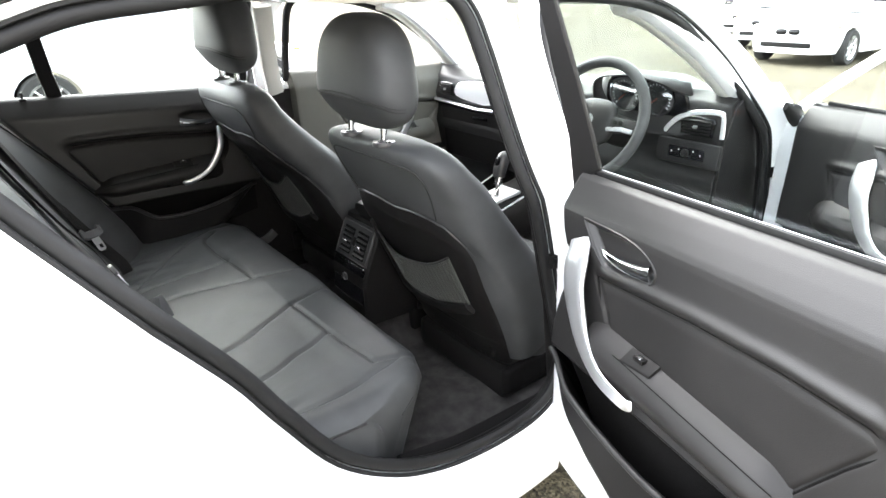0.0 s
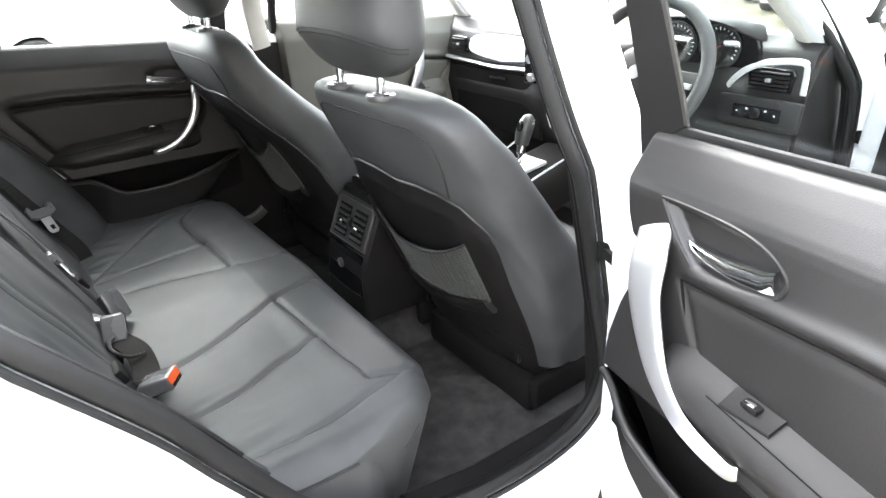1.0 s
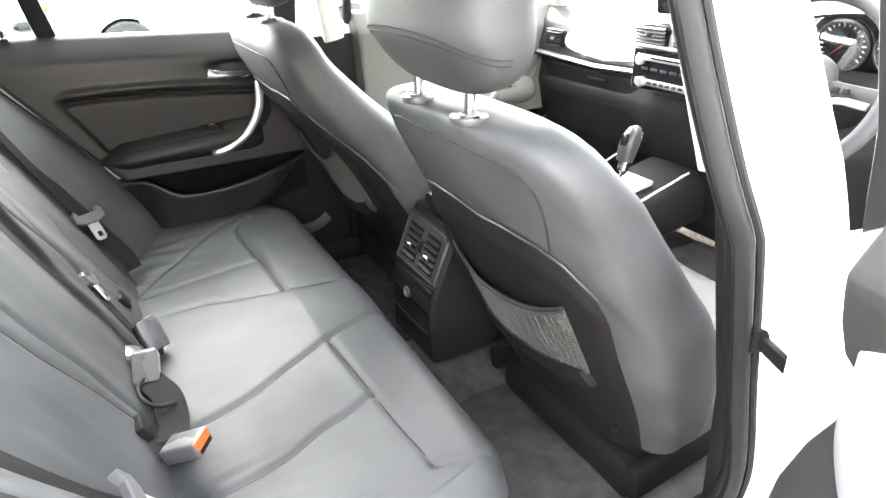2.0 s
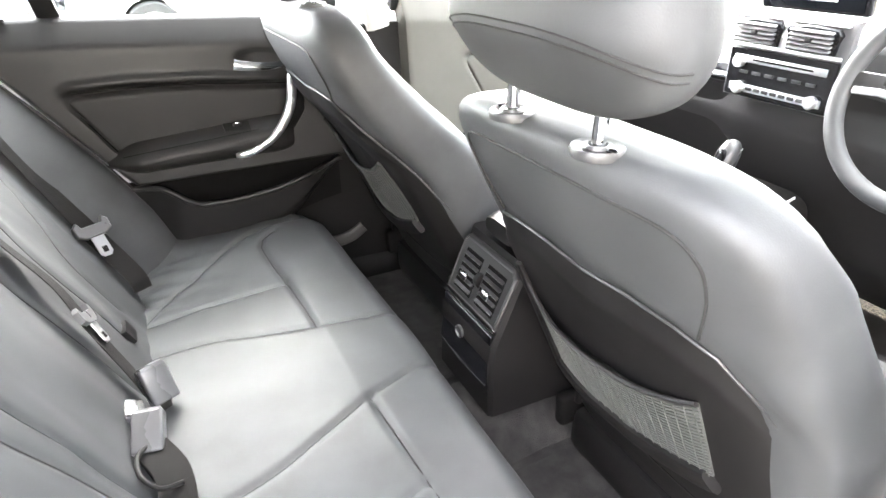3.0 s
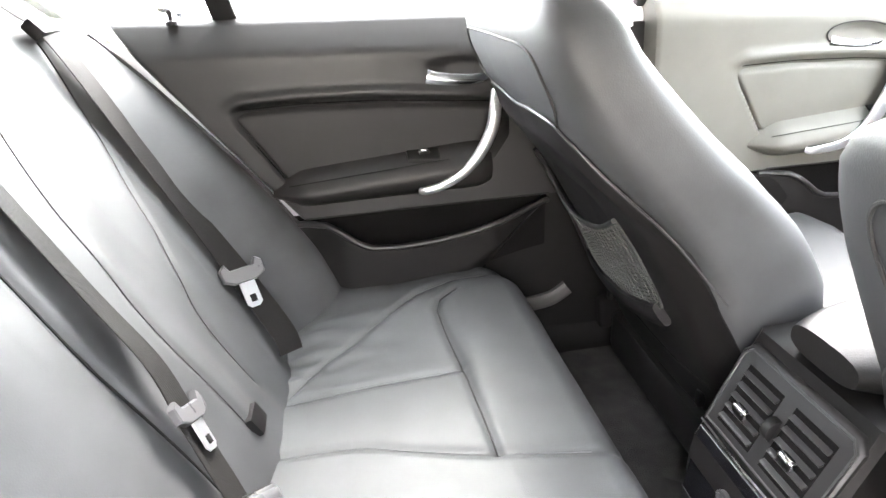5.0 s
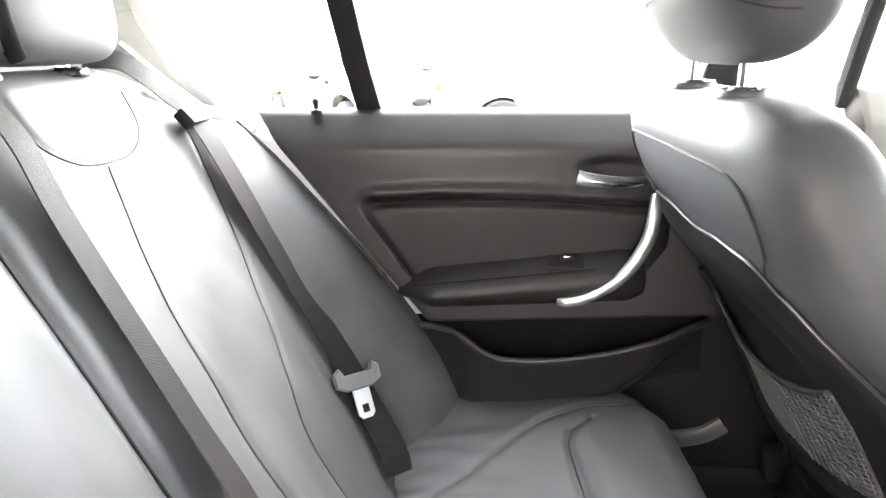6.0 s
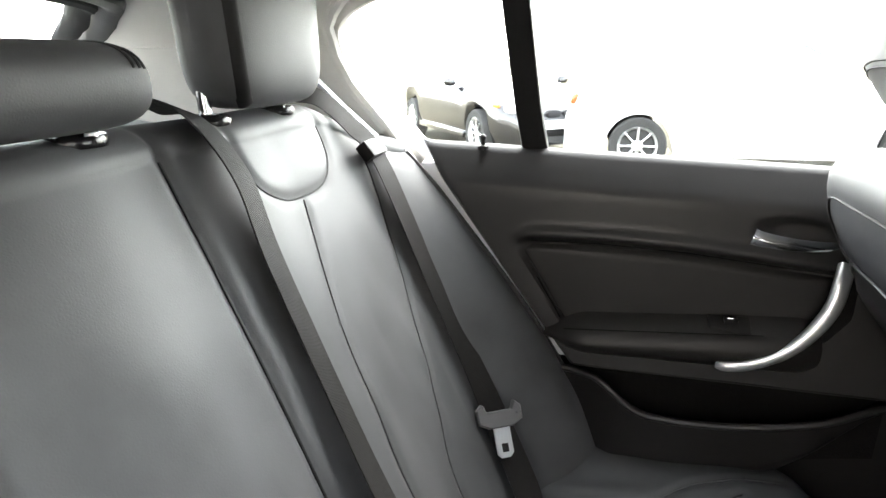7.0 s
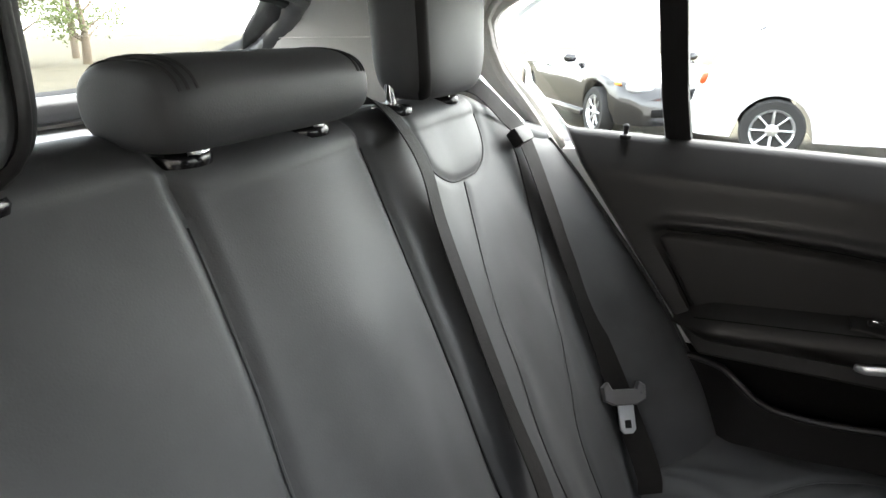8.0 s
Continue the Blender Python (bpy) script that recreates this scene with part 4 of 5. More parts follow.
    if not front:
        glass = part("window_pane", one(grid, pane, 8, 8, back=L(0, -0.003, 0)), GLASS, t, "clear door window glass")
        glass.visible_shadow = False
    return t


def thing_part(t, name, bm, mat, label=""):
    return part(name, bm, mat, t, label)


HINGE = (1.19, 0.775)
car_door("rear_door", "closed rear door with black leather trim and silver pull handle", 1, pose(HINGE[0], HINGE[1], 0))
car_door("rear_door", "open white rear door with black leather trim and silver handle", -1, pose(HINGE[0], -HINGE[1], 0, 0, 0, 76))
car_door("front_door", "closed front passenger door with pale grey trim", 1, pose(2.20, 0.775, 0), front=True, tone=CREAM, pad_tone=CREAM)
car_door("front_door", "open white driver's door with black trim and silver handle", -1, pose(2.25, -0.795, 0, 0, 0, 64), front=True)


def check_strap(x, y, z, rz):
    t = thing("door_check", "black steel door check strap at the door pillar", "door check", "door checks", pose(x, y, z, 0, 0, rz))
    part("strap_arm", one(box, (0.13, 0.010, 0.020), Matrix.Translation((-0.04, 0, 0)), 0.003), HARD, t)
    part("strap_housing", one(box, (0.035, 0.028, 0.036), Matrix.Translation((0.03, 0, 0)), 0.005), HARD, t)


check_strap(1.166, -0.805, 0.842, 68)
check_strap(2.19, -0.825, 0.86, 62)
mirror = thing("door_mirror", "white door mirror with dark housing foot", "door mirror", "", pose(2.25, -0.95, 1.03, 0, 0, 66))
part("housing", one(pad, 0.075, 0.05, 0.06, 0.0, 28, 14), PAINT, mirror)
part("mirror_glass", one(box, (0.006, 0.11, 0.08), Matrix.Translation((-0.048, 0, 0)), 0.002), CHROME, mirror)
foot = mirror.matrix_basis.inverted()
part("foot", one(tube, [foot @ Vector(q) for q in ((2.06, -0.85, 1.095), (2.11, -0.855, 1.07), (2.18, -0.855, 1.025), (2.25, -0.86, 0.985))], 0.012, 10, 0.020, up=(0, 0, 1), p=3, taper=lambda k: 0.6 + 0.9 * math.sin(math.pi * min(k * 1.1, 1)) ** 0.5 - 0.3 * k), HARD, mirror)


# ---------------------------------------------------------------- the car's shell
REAR_OPENING = [(0.50, 0.745), (0.60, 0.59), (0.725, 0.488), (0.84, 0.438), (0.94, 0.418), (1.05, 0.412), (1.15, 0.424), (1.21, 0.463), (1.235, 0.53), (1.222, 0.61), (1.185, 0.733), (1.128, 0.94), (1.09, 1.06), (1.065, 1.18), (1.045, 1.30),
                (1.018, 1.385), (0.95, 1.428), (0.80, 1.434), (0.6, 1.424), (0.48, 1.412), (0.35, 1.397), (0.25, 1.366), (0.17, 1.335), (0.125, 1.303), (0.135, 1.27), (0.20, 1.185), (0.245, 1.122), (0.345, 0.985), (0.44, 0.85)]
FRONT_OPENING = [(1.36, 0.43), (1.44, 0.38), (1.7, 0.372), (2.0, 0.378), (2.15, 0.42), (2.20, 0.56), (2.20, 0.75), (2.14, 0.966), (2.03, 1.11), (1.89, 1.24), (1.72, 1.345), (1.55, 1.388), (1.35, 1.402), (1.28, 1.395), (1.225, 1.34), (1.23, 1.18), (1.27, 0.95), (1.32, 0.72), (1.35, 0.54)]


def inner_y(z):
    return 0.77 - 0.33 * max(z - 1.0, 0)


def outer_y(z):
    return table([(0.10, 0.78), (0.25, 0.82), (0.45, 0.85), (0.85, 0.855), (1.0, 0.835), (1.08, 0.815), (1.2, 0.765), (1.43, 0.66)], z)


def opening(side, loop, extent, t, proud=0.0):
    """Rubber seal, painted jamb and outer skin round a door opening."""
    pts = spline([(x, 0, z) for x, z in loop], 5, loop=True)
    k = len(pts)
    nor = []
    for i in range(k):
        d = (pts[(i + 2) % k] - pts[i - 2]).normalized()
        nor.append(Vector((d.z, 0, -d.x)))
    mid = sum(pts, Vector()) / k
    if sum((pts[i] - mid).dot(nor[i]) for i in range(k)) < 0:
        nor = [-v for v in nor]
    rings = []
    for off, mix in ((0.004, 0.0), (0.014, 0.05), (0.030, 0.45), (0.036, 0.8), (0.046, 0.96), (0.060, 1.0), (9, 1.0))[0 if side < 0 else 2:]:
        row = []
        for p, v in zip(pts, nor):
            e = extent(p, v)
            o = min(off, e if off > 1 else e * off / 0.06 if e < 0.06 else off)
            q = p + v * o
            y = lerp(inner_y(q.z), outer_y(q.z), mix) + proud * mix
            row.append(Vector((q.x, side * y, q.z)))
        rings.append(row)
    bm = bmesh.new()
    loft(bm, rings, cap=False)
    bmesh.ops.solidify(bm, geom=bm.faces[:], thickness=0.004)
    part("side_panel", bm, PAINT, t, "white painted body side and door jamb")
    if side > 0:
        return
    part("door_rubber", one(tube, [Vector((p.x, side * (inner_y(p.z) + 0.004), p.z)) for p in pts], 0.014, 10, 0.012, up=(0, 1, 0), loop=True), RUBBER, t, "black rubber door seal")
    part("seal_lip", one(tube, [Vector((p.x, side * (inner_y(p.z) + 0.014), p.z)) + v * 0.017 for p, v in zip(pts, nor)], 0.005, 6, up=(0, 1, 0), loop=True), RUBBER, t)
    inner = []
    for o, y in ((-0.003, 0.0), (-0.006, -0.006), (-0.006, -0.014), (0.0, -0.022)):
        inner.append([Vector((p.x, side * (inner_y(p.z) + y), p.z)) + v * o for p, v in zip(pts, nor)])
    bm = bmesh.new()
    loft(bm, inner, cap=False)
    bmesh.ops.solidify(bm, geom=bm.faces[:], thickness=0.003)
    part("jamb_trim", bm, HARD, t, "black plastic inner trim of the door opening")


def rear_extent(p, v):
    if p.z > 1.25 and v.x < 0.35:
        return 0.035
    if v.x > 0.35:
        return 0.085
    if v.z < -0.75 and p.x > 0.8:
        return 0.22
    if p.x > 1.1:
        return 0.07
    return 0.22 + 0.6 * max(-v.x, 0) if p.z < 1.05 else lerp(0.5, 0.035, (p.z - 1.05) / 0.2)


def front_extent(p, v):
    if v.x < -0.5 or (p.x < 1.4 and p.z > 1.1):
        return 0.10
    if p.z > 1.1:
        return 0.06
    return 0.22 if v.z < -0.6 else 0.10


hatchback = thing("hatchback_car", "white five-door hatchback car with two doors open", "car")
for s in (-1, 1):
    opening(s, REAR_OPENING, rear_extent, hatchback)
    opening(s, FRONT_OPENING, front_extent, hatchback, 0.004)


def roof_at(x, y, drop=0.0):
    r = 1.505 - 0.05 * (y / 0.66) ** 2 - 0.05 * max((0.5 - x) / 0.8, 0) ** 2 - 0.08 * max((x - 1.2) / 0.5, 0) ** 2
    return Vector((x, y, r - drop))


part("roof", one(grid, lambda s, v: roof_at(lerp(-0.32, 1.72, s), lerp(-0.665, 0.665, v)), 30, 16, back=(0, 0, -0.006)), PAINT, hatchback)
part("headliner", one(grid, lambda s, v: roof_at(lerp(-0.30, 1.66, s), lerp(-0.60, 0.60, v), 0.022), 30, 16, back=(0, 0, 0.004)), LINING, hatchback, "pale grey fabric headliner")
for s in (-1, 1):
    rail = [Vector((x, s * 0.60, roof_at(x, 0.60, 0.03).z)) for x in [0.0 + 0.1 * i for i in range(17)]]
    part("roof_rail_trim", one(tube, rail, 0.03, 10, 0.016, up=(0, 0, 1)), LINING, hatchback)
    # rear pillar: lined inside, white outside
    def pillar(a, v, y0, y1):
        z = lerp(1.10, 1.42, v)
        x0 = table([(0, 0.195), (0.25, 0.142), (0.41, 0.102), (0.57, 0.082), (0.74, 0.076), (0.87, 0.12), (1, 0.26)], v)
        x1 = lerp(-0.50, -0.20, v)
        y = lerp(lerp(0.682, 0.592, v), lerp(0.54, 0.49, v), step(0, 1, a))
        return Vector((lerp(x0, x1, a), s * (y + y0), z))
    part("rear_pillar_trim", one(grid, lambda a, v: pillar(a, v, 0, 0), 16, 14, back=(0, s * 0.004, 0)), LINING, hatchback, "pale grey rear pillar lining")
    part("pillar_joint", one(tube, [pillar(a / 12, 0.62, 0, 0) - Vector((0, s * 0.001, 0)) for a in range(13)], 0.0018, 6), LINING, hatchback)
    part("rear_pillar", one(grid, lambda a, v: pillar(a, v, 0.07, 0), 16, 14, back=(0, s * 0.005, 0)), PAINT, hatchback)
    trim = [pillar(0.0, v / 14, -0.004, 0) + Vector((0.004, 0, 0)) for v in range(15)]
    part("pillar_edge", one(tube, trim, 0.011, 8, 0.010, up=(0, 1, 0)), LINING, hatchback)
    part("belt_slot_trim", one(tube, [(0.17, s * 0.66, 1.12), (0.10, s * 0.615, 1.20), (0.06, s * 0.59, 1.25)], 0.012, 8, 0.006, up=(0, 0, 1)), SATIN, hatchback)
    # door pillar between the side windows
    part("door_pillar_trim", one(tube, [(1.16, s * 0.695, 1.06), (1.135, s * 0.665, 1.18), (1.115, s * 0.61, 1.38)], 0.034, 12, 0.018, up=(0, 1, 0), p=3), LINING, hatchback)
    part("door_pillar_foot", one(tube, [(1.30, s * 0.735, 0.36), (1.255, s * 0.735, 0.7), (1.18, s * 0.715, 1.05)], 0.045, 12, 0.02, up=(0, 1, 0), p=3), HARD, hatchback)
    # windscreen pillar and wing
    apil = spline([(2.25, s * 0.74, 0.98), (2.05, s * 0.70, 1.12), (1.88, s * 0.655, 1.25), (1.70, s * 0.61, 1.355), (1.60, s * 0.60, 1.385)], 6)
    part("windscreen_pillar", one(tube, apil, 0.05, 12, 0.03, up=(0, 0, 1), p=3), PAINT, hatchback)
    part("windscreen_pillar_trim", one(tube, [q + Vector((-0.005, -s * 0.012, -0.016)) for q in apil], 0.024, 12, 0.018, up=(0, 0, 1), p=3), LINING, hatchback)
    def wing(a, v):
        x = lerp(2.22, 3.42, a)
        z = lerp(0.25, lerp(0.98, 0.80, a ** 1.6), v)
        arch = math.hypot(x - 2.72, z - 0.32)
        if arch < 0.34:
            z = 0.32 + math.sqrt(max(0.34 ** 2 - (x - 2.72) ** 2, 0)) if v < 0.5 else max(z, 0.66)
        y = outer_y(min(z, 0.9)) - 0.22 * max((x - 3.0) / 0.42, 0) ** 2 - 0.05 * max((z - 0.75) / 0.25, 0) ** 2
        return Vector((x, s * y, z))
    part("front_wing", one(grid, wing, 40, 20, back=(0, -s * 0.006, 0)), PAINT, hatchback)
    def tail(a, v):
        x = lerp(-0.80, -0.18, a)
        z = lerp(0.28, 1.02, v)
        y = outer_y(min(z, 1.0)) - 0.25 * max((-0.45 - x) / 0.35, 0) ** 2
        return Vector((x, s * y, z))
    part("rear_quarter", one(grid, tail, 24, 14, back=(0, -s * 0.006, 0)), PAINT, hatchback)


def hood(a, v):
    x, y = lerp(2.22, 3.46, a), lerp(-0.72, 0.72, v)
    return Vector((x - 0.10 * (y / 0.72) ** 2 * a, y, 1.0 - 0.20 * a ** 1.7 - 0.05 * (y / 0.72) ** 2 + 0.012 * math.exp(-((abs(y) - 0.4) / 0.05) ** 2)))


part("bonnet", one(grid, hood, 24, 24, back=(0, 0, -0.02)), PAINT, hatchback)
part("front_bumper", one(tube, spline([(3.05, -0.84, 0.45), (3.40, -0.70, 0.45), (3.52, -0.3, 0.45), (3.54, 0, 0.45), (3.52, 0.3, 0.45), (3.40, 0.70, 0.45), (3.05, 0.84, 0.45)], 6), 0.06, 14, 0.24, up=(0, 0, 1), p=4), PAINT, hatchback)
part("rear_bumper", one(tube, spline([(-0.40, -0.83, 0.48), (-0.72, -0.68, 0.48), (-0.80, 0, 0.48), (-0.72, 0.68, 0.48), (-0.40, 0.83, 0.48)], 6), 0.05, 14, 0.22, up=(0, 0, 1), p=4), PAINT, hatchback)
part("tailgate", one(grid, lambda a, v: Vector((lerp(-0.80, -0.62, v) - 0.03 * math.cos((a - 0.5) * 3), lerp(-0.62, 0.62, a), lerp(0.66, 1.06, v))), 16, 8, back=(0.02, 0, 0)), PAINT, hatchback)
part("nose_panel", one(grid, lambda a, v: Vector((lerp(3.42, 3.52, 1 - v) - 0.12 * ((a - 0.5) * 2) ** 2, lerp(-0.74, 0.74, a), lerp(0.60, 0.79, v))), 16, 6, back=(-0.03, 0, 0)), PAINT, hatchback)
# rear window: frame and glass
rw = [(-0.50, 0.0, 1.195), (-0.485, 0.25, 1.20), (-0.46, 0.42, 1.222), (-0.42, 0.505, 1.258), (-0.36, 0.522, 1.30), (-0.29, 0.495, 1.35), (-0.24, 0.42, 1.378), (-0.22, 0.0, 1.392)]
rw += [(x, -y, z) for x, y, z in rw[-2:0:-1]]
part("rear_window_frame", one(tube, spline(rw, 6, loop=True), 0.028, 10, 0.018, up=(0.7, 0, 0.7), loop=True), RUBBER, hatchback, "black rear window surround")
part("rear_window_inner_trim", one(tube, [q + Vector((0.045, 0, 0)) for q in spline(rw, 6, loop=True)], 0.022, 10, 0.02, up=(0.7, 0, 0.7), loop=True), BUCKLE, hatchback)
rear_glass = part("rear_window", one(grid, lambda a, v: Vector((lerp(-0.505, -0.225, v), lerp(-0.50, 0.50, a), lerp(1.19, 1.388, v))), 8, 6, back=(0.003, 0, -0.002)), GLASS, hatchback)
rear_glass.visible_shadow = False
front_glass = part("windscreen", one(grid, lambda a, v: Vector((lerp(2.38, 1.64, v) + 0.06 * math.cos((a - 0.5) * 3), lerp(-0.70, 0.70, a) * lerp(1, 0.86, v), lerp(0.99, 1.40, v))), 14, 8, back=(0.004, 0, 0.002)), GLASS, hatchback)
front_glass.visible_shadow = False
part("tailgate_trim", one(grid, lambda a, v: Vector((lerp(-0.60, -0.485, v) + 0.012 * math.sin(math.pi * v), lerp(-0.56, 0.56, a), lerp(1.05, 1.19, v))), 12, 8, back=(-0.012, 0, -0.008)), LINING, hatchback, "pale inner trim of the tailgate under the rear window")
part("tailgate_skin", one(grid, lambda a, v: Vector((lerp(-0.64, -0.52, v), lerp(-0.62, 0.62, a), lerp(1.055, 1.195, v))), 12, 4, back=(0.008, 0, 0)), PAINT, hatchback)
part("shelf_rail", one(tube, [(0.015, -0.58, 1.192), (0.018, 0.0, 1.192), (0.015, 0.58, 1.192)], 0.012, 8, 0.010), HARD, hatchback, "black edge strip of the parcel shelf")
part("parcel_shelf", one(grid, lambda a, v: Vector((lerp(-0.53, 0.0, v), lerp(-0.58, 0.58, a), 1.160 + 0.026 * v + 0.006 * step(0.40, 0.44, v) * (1 - step(0.50, 0.54, v)))), 10, 40, back=(0, 0, -0.02)), SHELF, hatchback, "grey parcel shelf")
cover = [(0.50, 0.28), (0.52, 0.45), (0.72, 0.46), (0.82, 0.50), (0.87, 0.56), (0.91, 0.63), (0.95, 0.69), (1.0, 0.735), (1.05, 0.77), (1.06, 1.07), (1.24, 1.07), (1.30, 0.28)]
part("pillar_cover", one(plate, cover, lambda a, b, h: Vector((a, 0.702 - h, b)), 0.012, 0.004), HARD, hatchback, "black plastic pillar foot and sill cover")
part("sill_cover", one(tube, spline([(0.84, 0.688, 0.452), (0.95, 0.688, 0.455), (1.03, 0.688, 0.464), (1.075, 0.688, 0.490)], 6), 0.019, 14, 0.011, up=(0, 1, 0), p=3), SILL, hatchback, "grey plastic door sill cover")
part("floor_pan", one(box, (2.9, 1.46, 0.05), Matrix.Translation((1.0, 0, 0.20)), 0.02), HARD, hatchback)
for s in (-1, 1):
    part("inner_sill", one(tube, [(0.78, s * 0.715, 0.37), (0.95, s * 0.72, 0.34), (1.22, s * 0.725, 0.335), (2.2, s * 0.725, 0.335)], 0.045, 12, 0.05, up=(0, 0, 1), p=4), HARD, hatchback)


def wheel(parent, x, y, z, r=0.315, side=1, n=10):
    m = pose(x, y, z, -90 * side, 0, 0)
    tyre = part("tyre", one(lathe, [(r * 0.68, -0.10), (r * 0.93, -0.105), (r, -0.085), (r, 0.075), (r * 0.94, 0.10), (r * 0.70, 0.098), (r * 0.68, 0.05)], m, 40), TYRE, parent)
    part("rim", one(lathe, [(r * 0.70, 0.088), (r * 0.68, 0.094), (r * 0.63, 0.082), (r * 0.60, 0.052)], m, 40, False), SATIN, tyre)
    part("hub", one(lathe, [(r * 0.20, 0.02), (r * 0.20, 0.075), (r * 0.13, 0.085), (0.002, 0.086)], m, 20), SATIN, tyre)
    part("brake_disc", one(lathe, [(r * 0.55, -0.02), (r * 0.55, 0.0), (0.02, 0.002)], m, 24), HARD, tyre)
    for i in range(n):
        a = 2 * math.pi * i / n
        c, q = math.cos(a), math.sin(a)
        part("spoke", one(tube, [m @ Vector((r * 0.15 * c, r * 0.15 * q, 0.06)), m @ Vector((r * 0.4 * c, r * 0.4 * q, 0.074)), m @ Vector((r * 0.64 * c, r * 0.64 * q, 0.078))], 0.016, 6, 0.012), SATIN, tyre)


for s in (-1, 1):
    wheel(hatchback, 2.72, s * 0.745, 0.315, side=s)
    wheel(hatchback, 0.02, s * 0.745, 0.315, side=s)
    def arch(a, v):
        t = math.pi * a
        return Vector((0.02 + (0.36 + 0.0 * v) * math.cos(t), s * lerp(0.62, 0.845, v), 0.315 + 0.36 * math.sin(t)))
    part("wheel_arch_liner", one(grid, arch, 16, 4, back=(0, 0, 0.004)), HARD, hatchback)

# carpet with the tunnel along the middle
carpet = tagged(new("floor_carpet"), "dark grey car carpet over the floor and tunnel", "carpet")


def rug(s, v):
    x, y = lerp(0.55, 2.2, s), lerp(-0.70, 0.70, v)
    z = 0.258 + 0.105 * math.exp(-(y / 0.11) ** 4) + 0.008 * noise.noise(Vector((x * 3, y * 3, 0))) + 0.06 * step(0.63, 0.70, abs(y))
    return Vector((x, y, z))


part("carpet_sheet", one(grid, rug, 90, 80, back=(0, 0, -0.01)), CARPET, carpet)
for y in (-0.40, 0.40):
    mat_out = [(0.90, -0.20), (0.96, -0.235), (1.30, -0.235), (1.33, -0.2), (1.33, 0.2), (1.30, 0.235), (0.96, 0.235), (0.90, 0.20)]
    fm = thing("floor_mat", "dark grey carpet floor mat behind a front seat", "floor mat", "floor mats", pose(0, y, 0.272))
    part("mat", one(plate, mat_out, lambda a, b, h: Vector((a, b, h)), 0.009, 0.003), CARPET, fm)
    part("mat_edge", one(tube, [(a, b, 0.005) for a, b in mat_out], 0.0035, 6, loop=True), CARPET, fm)


# ---------------------------------------------------------------- console, dashboard, wheel
console = thing("centre_console", "black plastic centre console with rear air vents and gear lever base", "console")


def face(b, c, out=0.0):
    """The rear face of the console: b sideways, c up."""
    return Vector((1.048 + 0.42 * max(c - 0.56, 0) - out, b, c))


bm = bmesh.new()
rows = []
for q in range(13):
    c = lerp(0.40, 0.735, q / 12)
    wid = lerp(0.112, 0.104, q / 12)
    back = lerp(1.34, 1.36, q / 12)
    x0 = face(0, c).x
    rows.append([Vector((x, y, c)) for x, y in ((x0, -wid + 0.008), (x0, wid - 0.008), (x0 + 0.008, wid), (back, wid + 0.012), (back, -wid - 0.012), (x0 + 0.008, -wid))])
loft(bm, rows)
part("rear_housing", bm, HARD, console)


def lid(bm):
    rings = []
    for i in range(13):
        q = i / 12
        x = lerp(1.125, 1.42, q)
        f = math.sin(math.pi * min(max(0.08 + 0.84 * q, 0), 1)) ** 0.35
        rings.append([Vector((x, a, 0.762 + b)) for a, b in sring(28, 0.085 * f, 0.030 * f, 3)])
    loft(bm, rings)


part("armrest_lid", one(lid), LEATHER_SIDE, console, "black leather armrest lid")
vent = part("vent_frame", one(plate, [(-0.098, 0.604), (-0.10, 0.708), (-0.088, 0.722), (0.088, 0.722), (0.10, 0.708), (0.098, 0.604)], lambda a, b, h: face(a, b, h), 0.008, 0.003), SOFT, console)
part("vent_rim", one(tube, [face(a, b, 0.007) for a, b in ((-0.092, 0.608), (-0.094, 0.705), (-0.084, 0.716), (0.084, 0.716), (0.094, 0.705), (0.092, 0.608))], 0.0024, 6, loop=True, up=(1, 0, 0)), BUCKLE, vent)
for s in (-1, 1):
    # Flat plates, coloured near-black for the shade inside the vents.
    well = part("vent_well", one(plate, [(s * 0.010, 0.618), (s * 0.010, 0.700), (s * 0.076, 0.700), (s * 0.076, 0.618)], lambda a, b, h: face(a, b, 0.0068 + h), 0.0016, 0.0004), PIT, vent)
    for i in range(5):
        c = 0.628 + i * 0.0155
        part("vent_slat", one(box, (0.008, 0.062, 0.0034), Matrix.Translation(face(s * 0.043, c, 0.010)) @ pose(0, 0, 0, 0, -25, 0), 0.0012), SOFT, vent)
    part("vent_tab", one(box, (0.011, 0.024, 0.017), Matrix.Translation(face(s * 0.043, 0.655, 0.018)), 0.005, 3), CHROME, vent)
part("vent_thumbwheel", one(lathe, [(0.016, -0.006), (0.017, 0), (0.016, 0.006)], Matrix.Translation(face(0, 0.66, 0.004)) @ pose(0, 0, 0, 90, 0, 0), 24), HARD, vent)
part("vent_chrome_strip", one(tube, [face(-0.098, 0.600, 0.006), face(0, 0.598, 0.007), face(0.098, 0.600, 0.006)], 0.0032, 6), CHROME, console)
low = part("socket_panel", one(plate, [(-0.096, 0.475), (-0.097, 0.592), (0.097, 0.592), (0.096, 0.475)], lambda a, b, h: face(a, b, h), 0.006, 0.002), GLOSS, console)
part("panel_edge", one(tube, [face(-0.096, 0.478, 0.006), face(0, 0.474, 0.008), face(0.096, 0.478, 0.006)], 0.001, 6), COLLAR, low)
part("socket", one(lathe, [(0.013, 0.0), (0.014, 0.006), (0.011, 0.008), (0.009, 0.004)], Matrix.Translation(face(0.004, 0.548, 0.005)) @ pose(0, 0, 0, 0, -90, 0), 20), BUCKLE, low)
